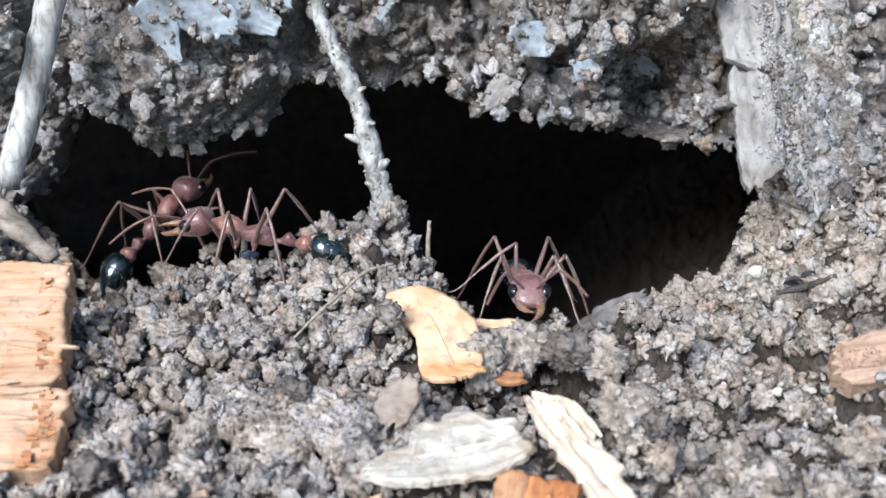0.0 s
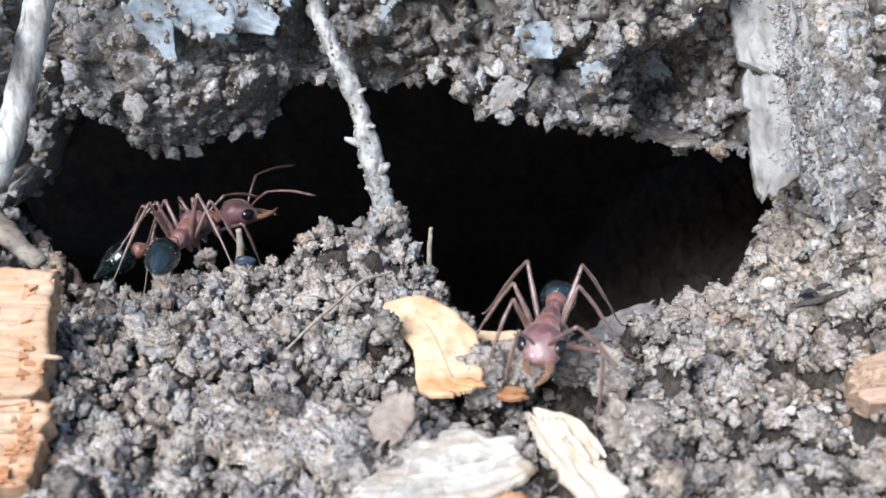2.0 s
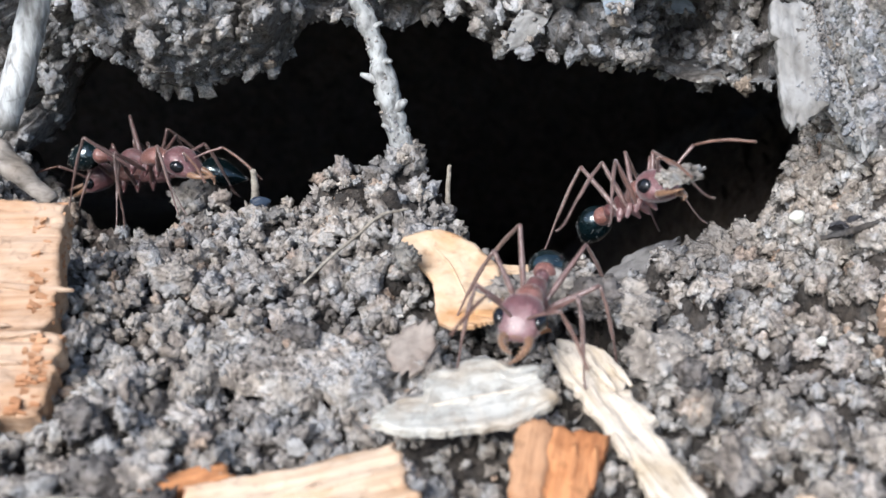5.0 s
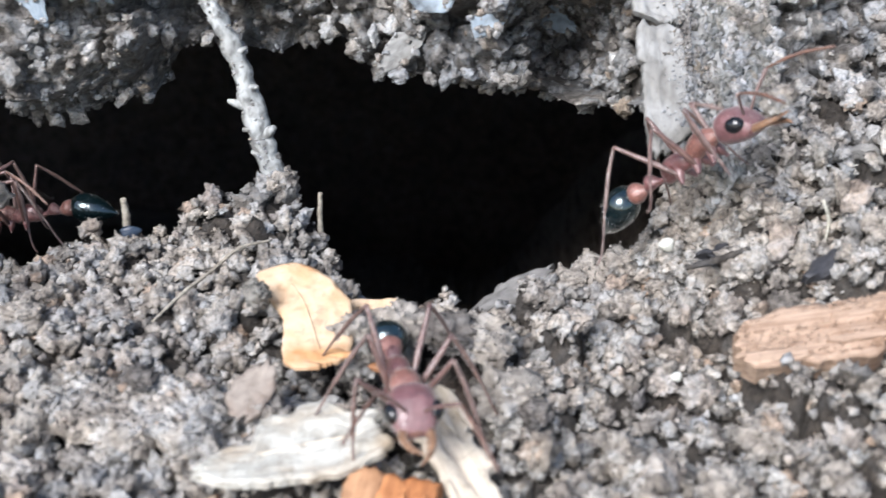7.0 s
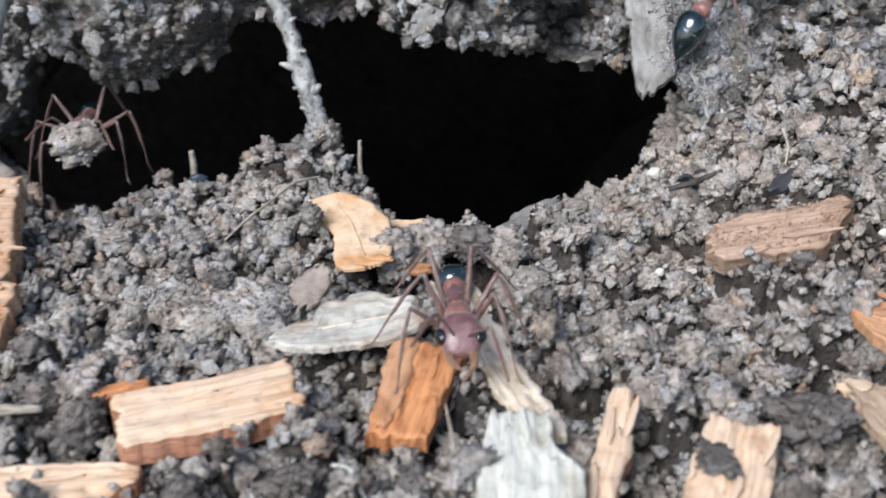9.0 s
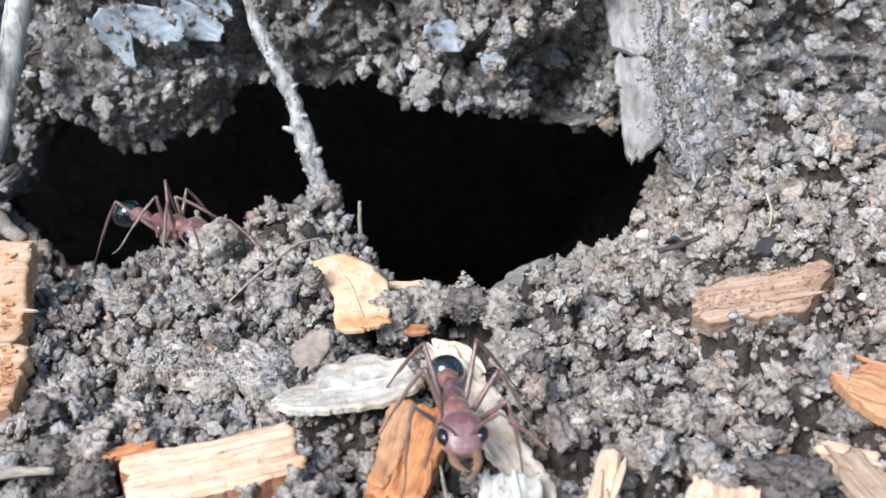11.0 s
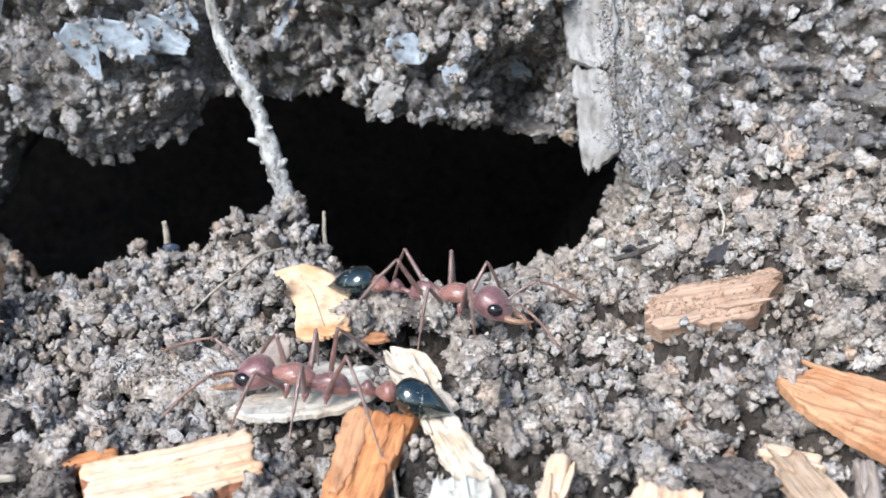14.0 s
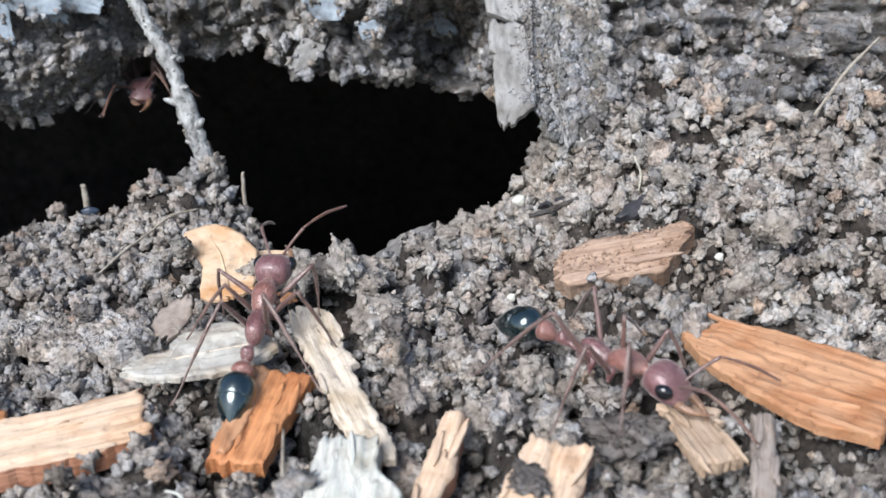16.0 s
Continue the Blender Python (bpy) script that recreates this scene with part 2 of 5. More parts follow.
ROOF_X = [-80, -62, -57, -54, -50, -47.5, -46, -42, -38.5, -35, -32, -30.8, -29, -25.5, -19, -16.8, -13.3, -10.6, -8, -2.7, 1, 4, 8.3, 11.4, 13.8, 16, 20, 23, 28, 40, 80]
ROOF_Y = [-14, -4, 0, -1, -4, -4.5, -4, -3, -3, -2, -2, -2, -2, -2, -3, -3, -4, -5, -5, -6, -7, -9, -11, -12, -12, -12.5, -13.5, -17, -18, -20, -20]
ROOF_Z = [-6, 0, 5, 13, 14.8, 13.2, 11.4, 9.8, 10.3, 11.5, 11.8, 14.6, 17, 18, 17, 18.4, 20, 18.4, 16, 15.8, 15.2, 16.2, 16.2, 15.2, 15.2, 15.6, 16.2, 15.4, 13, 12, 10]
FACE_X = [-80, -50, -40, -28, -20, 0, 8, 13, 18, 30, 80]
FACE_A = [66, 80, 92, 90, 86, 86, 88, 78, 52, 46, 45]


# where larger things lie pressed into the soil: x, y, yaw, half length, half width
BEDS = [(-19.9, -60.3, 22, 6.6, 3.0), (-4.5, -57.7, 80, 5.4, 2.4), (-10.0, -51.0, 22, 5.6, 2.8), (0.1, -48.8, -69, 9.8, 1.6), (4.8, -61.0, -69, 4.0, 1.5), (3.6, -70.2, -91, 7.0, 3.2), (10.2, -65, -104, 6.2, 1.2), (18.2, -69.6, -108, 5.6, 2.4), (27.6, -38.4, 8, 6.4, 2.4), (40.2, -55.6, -32, 6.6, 3.8), (-31.6, -68.6, 9, 8.0, 1.8), (-48.5, -37.5, 8, 6.5, 5.0), (-46.5, -48.5, 0, 6.2, 3.0), (-12.4, -32, -73, 7.2, 2.4), (30.9, -62.7, -70, 2.8, 1.4), (0.3, -36.8, 0, 2.4, 3.9), (-22.8, -45.0, -8, 5.6, 2.6)]


def bed(x, y, grow=-0.2):
    """1 where a larger thing lies on the soil, 0 beside it, from grow mm outside its outline."""
    x, y, most = np.asarray(x, float), np.asarray(y, float), 0.0
    for bx, by, yaw, long, wide in BEDS:
        c, s = math.cos(radians(yaw)), math.sin(radians(yaw))
        u, v = (x - bx) * c + (y - by) * s, (y - by) * c - (x - bx) * s
        most = np.maximum(most, smooth(grow - np.maximum(np.abs(u) - long, np.abs(v) - wide)))
    return most


def ground_z(x, y):
    """Height of the ground at arrays x, y."""
    x, y = np.asarray(x, float), np.asarray(y, float)
    ly, lz = np.interp(x, LIP_X, LIP_Y), np.interp(x, LIP_X, LIP_Z) - 0.9
    flat = 4.0 + smooth((x - 14) / 20) * np.clip(y + 56, 0, 60) * 0.33
    flat = flat + 3.5 * np.exp(-((x + 47) / 7) ** 2 - ((y + 35) / 7) ** 2)
    flat = flat + 2.0 * np.exp(-((x + 1) / 4.5) ** 2 - ((y + 31.5) / 3.0) ** 2) - 18.0 * np.exp(-((x - 0.3) / 2.6) ** 4 - ((y + 36.8) / 4.2) ** 4)
    flat = flat + 1.6 * np.exp(-((x + 16) / 9) ** 2 - ((y + 22) / 10) ** 2)
    d = ly - y
    front = lz + (flat - lz) * smooth(d / (13 + 13 * smooth((-36 - x) / 8)))
    inside = lz - 0.3 - 2.4 * np.clip(-d, 0, 12) - 0.45 * np.clip(-d - 12, 0, 260)
    soft_y, soft_z = (np.mean([np.interp(x + o, LIP_X, v) for o in range(-12, 13, 3)], 0) for v in (LIP_Y, LIP_Z))
    deep = np.clip(y - soft_y, 0, None)
    w = smooth(-d / 5)
    inside = (1 - w) * inside + w * (soft_z - 1.2 - 2.4 * np.clip(deep, 0, 12) - 0.45 * np.clip(deep - 12, 0, 260))
    return np.where(d >= 0, front, inside)


def bank_point(x, s):
    """Points of the bank's face: x along it, s mm up from its lower edge (below 0: along the roof of the hole)."""
    ry, rz, a = np.interp(x, ROOF_X, ROOF_Y), np.interp(x, ROOF_X, ROOF_Z), np.radians(np.interp(x, FACE_X, FACE_A))
    up, back = np.clip(s, 0, 55), np.clip(s - 55, 0, None)
    under = np.clip(-s, 0, None)
    curl = np.minimum(under / 2.4, math.pi / 2)
    y = ry + np.cos(a) * up + back + 2.4 * (1 - np.cos(curl)) + np.clip(under - 3.77, 0, None)
    z = rz + 2.5 + np.sin(a) * up + 0.1 * back - 2.4 * np.sin(curl) + 0.12 * np.clip(under - 3.77, 0, 30)
    bulge = np.where(s > 0, 1, 0) * (-5.5 * np.sin((np.clip(s, 0, 26) / 26) ** 0.6 * math.pi) * np.exp(-((x + 41) / 12) ** 2))
    return np.stack([x, y + bulge, z], -1)


def stretched(lo, hi, step, far):
    """Even steps from lo to hi, then ever wider ones out to far on both sides."""
    mid = list(np.arange(lo, hi + step / 2, step))
    wide = [step * 1.5 * 1.45**n for n in range(60)]
    out = [w for w in np.cumsum(wide) if w < far]
    return np.array([lo - w for w in reversed(out)] + mid + [hi + w for w in out])


def chunks(p, size, seed, sharp=0.4):
    """Broken clods of about that size, each of its own height, with cracks between them: 0 to 1."""
    shift = Vector((seed * 3.7, seed * 7.9, seed * 2.3))
    out = np.empty(len(p))
    for k, q in enumerate(p):
        near, cells = noise.voronoi(Vector(q) / size + shift)[:2]
        own = noise.cell(cells[0] * 7.31)
        w = min(1.0, (near[1] - near[0]) / sharp)
        out[k] = w * (2 - w) * (0.45 + 0.55 * own) * (1 - 0.35 * near[0])
    return out


def lumps(p, seed):
    """Relief of crumbled soil: hills, clods, crumbs."""
    warp = p + 0.7 * np.stack([rough(p, 1.6, 2, seed + 9), rough(p, 1.6, 2, seed + 19), rough(p, 1.6, 2, seed + 29)], -1)
    size = 1 + 0.35 * smooth((-46 - p[:, 1]) / 16)
    if seed == 1:
        size = size * (1 - 0.5 * smooth((-6 - p[:, 0]) / 10) * smooth((p[:, 1] + 56) / 8))
    return size * (1.2 * rough(p, 8.0, 2, seed) + 4.8 * (chunks(warp, 4.4, seed, 0.4) - 0.5) + 2.8 * (chunks(warp, 2.2, seed + 1, 0.5) - 0.5))


def bank_lumps(p):
    """The bank's relief: big bulges and hollows, then clods."""
    hollow = 7.5 * np.exp(-((p[:, 0] + 27) / 2.6) ** 2 - ((p[:, 2] - 23) / 4) ** 2)
    recess = 17.0 * np.exp(-((p[:, 0] - 11) / 4.4) ** 2) * smooth((p[:, 2] - 14.5) / 4) * smooth((29 - p[:, 2]) / 5)
    calm = 1 - 0.5 * np.exp(-((p[:, 0] + 42) / 12) ** 2)
    return calm * (1.3 * lumps(p, 7) + 2.2 * rough(p, 10.0, 2, 12) + 4.0 * (chunks(p, 8.5, 14) - 0.5)) - hollow - recess


def clots(p, size, seed):
    """Rounded lobes of clotted earth at two sizes: about -0.5 to 0.5 mm times size."""
    warp = p + 0.45 * size * np.stack([rough(p, size, 2, seed + o) for o in (5, 15, 25)], -1)
    big = np.array([noise.voronoi(Vector(q) / size)[0][0] for q in warp])
    small = np.array([noise.voronoi(Vector(q) / (0.42 * size))[0][0] for q in warp])
    return size * (0.55 * (0.55 - 1.1 * big) + 0.24 * (0.5 - small))


def build_ground():
    xs = stretched(-58, 52, 0.36, 260)
    ys = np.concatenate([-80 - np.cumsum([1.5 * 1.45**n for n in range(11)])[::-1], np.arange(-80, -4, 0.36), np.arange(-3.6, 4, 1.0), np.arange(5, 260, 5.0)])
    X, Y = np.meshgrid(xs, ys, indexing="ij")
    P = np.stack([X, Y, ground_z(X, Y)], -1).reshape(-1, 3)
    b = bed(P[:, 0], P[:, 1])
    P[:, 2] += lumps(P, 1) * (1 - 0.8 * b) - 0.9 * b - 0.75 * (1 - b)
    P[:, 2] += clots(P, 1.7, 4) * (1 - 0.7 * b)
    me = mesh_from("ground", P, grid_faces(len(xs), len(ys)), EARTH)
    # faces behind the lip and in the burrow get the painted-in shade
    me.materials.append(HOLE_SHADE_EARTH)
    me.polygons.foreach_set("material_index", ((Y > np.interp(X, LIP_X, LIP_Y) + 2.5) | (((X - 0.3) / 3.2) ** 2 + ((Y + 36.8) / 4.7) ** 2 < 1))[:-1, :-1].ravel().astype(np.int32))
    return tagged(new("ground", me), "grey-brown crumbly soil in front of the nest hole", "ground", kind="structure")


def build_bank():
    xs = stretched(-58, 50, 0.27, 260)
    ss = np.concatenate([-np.cumsum([0.3 * 1.15**n for n in range(33)])[::-1], np.arange(0, 36, 0.27), 36 + np.cumsum(np.full(12, 1.0)), 48 + np.cumsum([1.0 * 1.4**n for n in range(13)])])
    X, S = np.meshgrid(xs, ss, indexing="ij")
    P = bank_point(X.ravel(), S.ravel())
    n = bank_lumps(P)
    P[:, 1] -= n * 1.1
    P[:, 2] += n * 0.4
    n = clots(P, 1.9, 3)
    P[:, 1] -= n
    P[:, 2] += n * 0.35
    nv = len(ss)
    back = P.reshape(-1, nv, 3)[:, 0].copy()
    back[:, 1:] = back[:, 1:].max(0)
    wall = np.stack([back, back + (0, 2, -260)], 1).reshape(-1, 3)
    base = len(P)
    faces = np.concatenate([grid_faces(len(xs), nv)[:, ::-1], grid_faces(len(xs), 2) + base])
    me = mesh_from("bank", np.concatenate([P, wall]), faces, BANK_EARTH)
    # far roof and back wall of the hole: darkness put into the colour
    me.materials.append(HOLE_SHADE_EARTH)
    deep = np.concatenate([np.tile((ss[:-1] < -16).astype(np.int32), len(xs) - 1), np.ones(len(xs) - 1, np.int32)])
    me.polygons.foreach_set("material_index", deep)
    return tagged(new("bank", me), "steep grey soil bank overhanging the dark nest hole", "soil bank", kind="structure")


# ---- soil crumbs ----
def crumb_shapes(subdiv, count, seed, jag):
    shapes, rng = [], np.random.RandomState(seed)
    for k in range(count):
        bm = bmesh.new()
        bmesh.ops.create_icosphere(bm, subdivisions=subdiv, radius=1.0)
        v = np.array([p.co[:] for p in bm.verts])
        f = np.array([[q.index for q in p.verts] for p in bm.faces])
        bm.free()
        v = v * (1 + jag * rough(v * 1.0, 0.8, 2, seed + k * 3))[:, None]
        for way in rng.normal(size=(3, 3)):
            way = way / np.linalg.norm(way)
            v = v - np.maximum(v @ way - rng.uniform(0.5, 0.85), 0)[:, None] * way
        v = v * rng.uniform(0.72, 1.25, 3)
        shapes.append((v, f))
    return shapes


def turns(rng, n):
    q = rng.normal(size=(n, 4))
    q /= np.linalg.norm(q, axis=1)[:, None]
    w, x, y, z = q.T
    return np.stack([1 - 2 * (y * y + z * z), 2 * (x * y - z * w), 2 * (x * z + y * w), 2 * (x * y + z * w), 1 - 2 * (x * x + z * z), 2 * (y * z - x * w), 2 * (x * z - y * w), 2 * (y * z + x * w), 1 - 2 * (x * x + y * y)], 1).reshape(-1, 3, 3)


def scatter(places, radii, shapes, seed):
    rng = np.random.RandomState(seed)
    kind = rng.randint(0, len(shapes), len(places))
    verts, faces, base = [], [], 0
    for k, (v, f) in enumerate(shapes):
        pick = np.where(kind == k)[0]
        if not len(pick):
            continue
        world_v = np.einsum("nij,vj->nvi", turns(rng, len(pick)), v) * radii[pick][:, None, None] + places[pick][:, None]
        verts.append(world_v.reshape(-1, 3))
        faces.append((f[None] + (base + np.arange(len(pick)) * len(v))[:, None, None]).reshape(-1, 3))
        base += len(pick) * len(v)
    return np.concatenate(verts), np.concatenate(faces)


FINE = crumb_shapes(1, 14, 51, 0.7)


def lobed_shapes(count, seed, body, lobe, depth, jag=0.45):
    """Crumbs of radius 1 that are lobed all over, like clotted earth."""
    shapes, rng = [], np.random.RandomState(seed)
    for v, f in crumb_shapes(body, count, seed + 900, jag):
        shift = Vector(rng.uniform(0, 50, 3))
        unit = v / np.linalg.norm(v, axis=1)[:, None]
        coarse = np.array([noise.voronoi(Vector(q) / lobe + shift)[0][0] for q in unit])
        fine = np.array([noise.voronoi(Vector(q) / (0.45 * lobe) + shift)[0][0] for q in unit])
        v = v * (1 + depth * (0.6 - 1.1 * coarse) + 0.4 * depth * (0.5 - fine) + 0.06 * rng.normal(size=len(v)))[:, None]
        shapes.append((v, f))
    return shapes


POPCORN = lobed_shapes(14, 361, 3, 0.5, 1.1, 0.5)
COARSE = lobed_shapes(16, 11, 3, 0.62, 0.75)


def in_view(x, y):
    return np.abs(x - 1) < 0.4 * (y + 142) + 13


def crumbs_on_ground(count, lo, hi, shapes, seed, name, label):
    rng = np.random.RandomState(seed)
    x, y = rng.uniform(-64, 58, count), rng.uniform(-80, -6, count)
    near = np.interp(x, LIP_X, LIP_Y) + 1.5 + 4 * ((x > 9) | (x < -24))
    keep = (y < near) & in_view(x, y)
    thick = rough(np.stack([x, y, 0 * x], -1), 8.0, 2, 31)
    keep &= ((x - 0.3) / 2.6) ** 2 + ((y + 36.8) / 4.1) ** 2 > 1
    keep &= (bed(x, y) < rng.uniform(0.3, 1.0, count)) & (rng.uniform(-0.9, 0.3, count) < thick)
    x, y, near = x[keep], y[keep], near[keep]
    r = lo + (hi - lo) * rng.uniform(0, 1, len(x)) ** 2.2
    r = np.minimum(r, 0.5 + 0.16 * (near - y))
    P = np.stack([x, y, ground_z(x, y)], -1)
    P[:, 2] += lumps(P, 1) * (1 - 0.8 * bed(x, y)) - 0.9 * bed(x, y) + r * rng.uniform(-0.3, 0.55, len(x)) - rng.uniform(0, 0.6, len(x))
    v, f = scatter(P, r, shapes, seed)
    return tagged(new(name, mesh_from(name, v, f, SOIL, False)), label, "soil", kind="stuff")


def crumbs_on_bank(x, s, r, rng, shapes, seed, name, label):
    P = bank_point(x, s)
    n = bank_lumps(P)
    P[:, 1] -= n * 1.1 + r * rng.uniform(-0.1, 0.65, len(x))
    P[:, 2] += n * 0.4 - np.where(s < 1, 0.4 * r, 0)
    v, f = scatter(P, r, shapes, seed)
    return tagged(new(name, mesh_from(name, v, f, BANK_SOIL)), label, "soil", kind="stuff")


ground = build_ground()
bank = build_bank()
BIG = lobed_shapes(8, 131, 4, 0.4, 0.72, 0.45)


def packed(step, seed, x0=-66, x1=54, y0=-79, y1=-6, jitter=0.42):
    """Uneven rows of places, step apart."""
    rng = np.random.RandomState(seed)
    x, y = np.meshgrid(np.arange(x0, x1, step), np.arange(y0, y1, step * 0.87), indexing="ij")
    x = x + (np.arange(x.shape[1]) % 2)[None] * step / 2
    return x.ravel() + rng.uniform(-jitter, jitter, x.size) * step, y.ravel() + rng.uniform(-jitter, jitter, x.size) * step, rng


def settled(x, y):
    """Points on the relief of the ground."""
    P = np.stack([x, y, ground_z(x, y)], -1)
    P[:, 2] += lumps(P, 1) * (1 - 0.8 * bed(x, y)) - 0.9 * bed(x, y)
    return P


def lumps_on_ground():
    """Larger crumbly lumps standing free, a few millimetres apart, with gaps between them."""
    x, y, rng = packed(3.3, 77, y1=-24)
    keep = (y < np.interp(x, LIP_X, LIP_Y) - 2.5) & in_view(x, y) & (bed(x, y, 2.2) < 0.1) & (((x - 0.3) / 4.2) ** 2 + ((y + 36.8) / 5.7) ** 2 > 1) & (rng.uniform(0, 1, len(x)) < 0.2 + 0.42 * smooth((-30 - y) / 25) + 0.2 * (x > 14) * (y > -40))
    x, y = x[keep], y[keep]
    r = rng.uniform(0.9, 1.6, len(x)) * (0.8 + 0.3 * smooth((-35 - y) / 25))
    P = settled(x, y)
    P[:, 2] += 0.35 * r
    meshes = [mesh_from("soil_lump", v, f, LUMP_SOIL) for v, f in BIG]
    for k, (p, size) in enumerate(zip(P, r)):
        ob = part("soil_lump", meshes[k % len(meshes)], ground)
        ob.matrix_world = pose(*(p * MM), *rng.uniform(0, 360, 3)) @ Matrix.Diagonal((size, size, size, 1))


def crumbs_packed():
    """Knobbly crumbs lying close together over the whole ground."""
    x, y, rng = packed(1.58, 21, y1=-27)
    near = np.interp(x, LIP_X, LIP_Y) + 1.2 + 4 * ((x > 9) | (x < -24)) + 8 * (x > 13)
    keep = (y < near) & in_view(x, y) & (bed(x, y, 0.7) < 0.6) & (rng.uniform(0, 1, len(x)) < 0.95) & (((x - 0.3) / 3.1) ** 2 + ((y + 36.8) / 4.6) ** 2 > 1)
    x, y, near = x[keep], y[keep], near[keep]
    r = np.minimum(rng.uniform(0.5, 1.02, len(x)) + 0.4 * rng.uniform(0, 1, len(x)) ** 6, 0.55 + 0.16 * np.clip(near - y, 0, None))
    r *= (1 - 0.45 * bed(x, y)) * (0.78 + 0.34 * smooth((-36 - y) / 16))
    P = settled(x, y)
    stand = 1.5 * smooth((x - 10) / 6) * (y > -40) + P[:, 2] - ground_z(x, y) + 0.9 * bed(x, y) + rng.uniform(-0.5, 0.5, len(x))
    low = stand < np.quantile(stand, 0.16)
    pick = ~low | (rng.uniform(0, 1, len(r)) < 0.75)
    r = np.where(low, 0.6 * r, r)
    P, r = P[pick], r[pick]
    P[:, 2] += r * rng.uniform(0.0, 0.75, len(r))
    v, f = scatter(P, r, POPCORN, 21)
    return tagged(new("soil_crumbs", mesh_from("soil_crumbs", v, f, SOIL)), "loose grey-brown soil crumbs covering the ground", "soil", kind="stuff")


def crumbs_between():
    """Small round crumbs filling in between the larger ones."""
    x, y, rng = packed(0.86, 121, y1=-22)
    near = np.interp(x, LIP_X, LIP_Y) + 0.8 + 4 * ((x > 9) | (x < -24)) + 8 * (x > 13)
    keep = (y < near) & in_view(x, y) & (bed(x, y) < 0.9) & (rng.uniform(0, 1, len(x)) < 0.72) & (((x - 0.3) / 2.8) ** 2 + ((y + 36.8) / 4.3) ** 2 > 1)
    x, y = x[keep], y[keep]
    r = rng.uniform(0.24, 0.5, len(x)) + 0.3 * rng.uniform(0, 1, len(x)) ** 5
    P = settled(x, y)
    P[:, 2] += rng.uniform(-0.5, 0.9, len(x))
    v, f = scatter(P, r, SMALL, 122)
    return tagged(new("small_crumbs", mesh_from("small_crumbs", v, f, SOIL)), "small round grey-brown soil crumbs", "soil", kind="stuff")


def crumbs_by_chips():
    """Small crumbs fallen round and under the chips."""
    x, y, rng = packed(1.15, 321, y1=-36)
    keep = (bed(x, y, 2.4) > 0.1) & in_view(x, y) & (rng.uniform(0, 1, len(x)) < 0.8) & (((x - 0.3) / 2.8) ** 2 + ((y + 36.8) / 4.3) ** 2 > 1)
    x, y = x[keep], y[keep]
    r = rng.uniform(0.3, 0.62, len(x))
    P = settled(x, y)
    P[:, 2] += rng.uniform(-0.2, 0.5, len(x))
    v, f = scatter(P, r, SMALL, 322)
    return tagged(new("chip_crumbs", mesh_from("chip_crumbs", v, f, CLOD_SOIL)), "dark crumbs of soil fallen round the wood chips", "soil", kind="stuff")


def crumbs_fine(name, label, step, seed, x0=-66, x1=54, y0=-34, size=1.0):
    """Finer crumbs close together on the mound, the rim and the slope behind."""
    x, y, rng = packed(step, seed, x0, x1, y0, 4)
    near = np.interp(x, LIP_X, LIP_Y) + 0.6 + 4 * ((x > 9) | (x < -24)) + 8 * (x > 13)
    keep = (y < near) & in_view(x, y) & (bed(x, y) < 0.9) & (rng.uniform(0, 1, len(x)) < 0.9 * smooth((y + 33) / 5))
    x, y = x[keep], y[keep]
    r = size * (rng.uniform(0.42, 0.9, len(x)) + 0.45 * rng.uniform(0, 1, len(x)) ** 5)
    P = settled(x, y)
    P[:, 2] += r * rng.uniform(-0.35, 0.6, len(x))
    P[:, 1] -= 0.6 * smooth((x - 13) / 4)
    v, f = scatter(P, r, POPCORN, seed + 1)
    return tagged(new(name, mesh_from(name, v, f, SOIL)), label, "soil", kind="stuff")


SMALL = lobed_shapes(14, 171, 2, 0.9, 0.7, 0.6)
lumps_on_ground()
crumbs_packed()
crumbs_between()
crumbs_by_chips()
crumbs_fine("fine_crumbs", "fine grey-brown soil crumbs packed on the mound", 1.34, 221, x1=16)
crumbs_fine("slope_crumbs", "beige popcorn-like soil crumbs on the slope", 1.12, 231, x0=12.5, x1=58, size=1.08)
crumbs_fine("rim_crumbs", "beige soil crumbs under the bark slab", 1.0, 241, x0=14, x1=31, y0=-25)
crumbs_on_ground(9000, 0.07, 0.3, FINE, 22, "soil_grains", "fine grey soil grains covering the ground")
bank_x, bank_s, rng = packed(2.0, 23, x0=-62, x1=60, y0=-3, y1=30, jitter=0.8)
stand = bank_lumps(bank_point(bank_x, bank_s)) + rng.uniform(-0.5, 0.5, len(bank_x))
pick = stand > np.quantile(stand, 0.06)
bank_x, bank_s = bank_x[pick], bank_s[pick]
crumbs_on_bank(bank_x, bank_s, rng.uniform(0.3, 0.8, len(bank_x)) + 0.7 * rng.uniform(0, 1, len(bank_x)) ** 5, rng, COARSE, 23, "bank_crumbs", "grey soil crumbs stuck to the bank face")
bank_x, bank_s = rng.uniform(3, 16.5, 420), rng.uniform(-2, 15, 420)
crumbs_on_bank(bank_x, bank_s, rng.uniform(0.3, 0.85, 420), rng, COARSE, 25, "recess_crumbs", "grey soil crumbs in the recess above the hole")
bank_x, bank_s = rng.uniform(-58, 48, 4000), rng.uniform(-3, 30, 4000)
crumbs_on_bank(bank_x, bank_s, rng.uniform(0.08, 0.26, 4000), rng, FINE, 24, "bank_grains", "fine grey grains on the bank face")


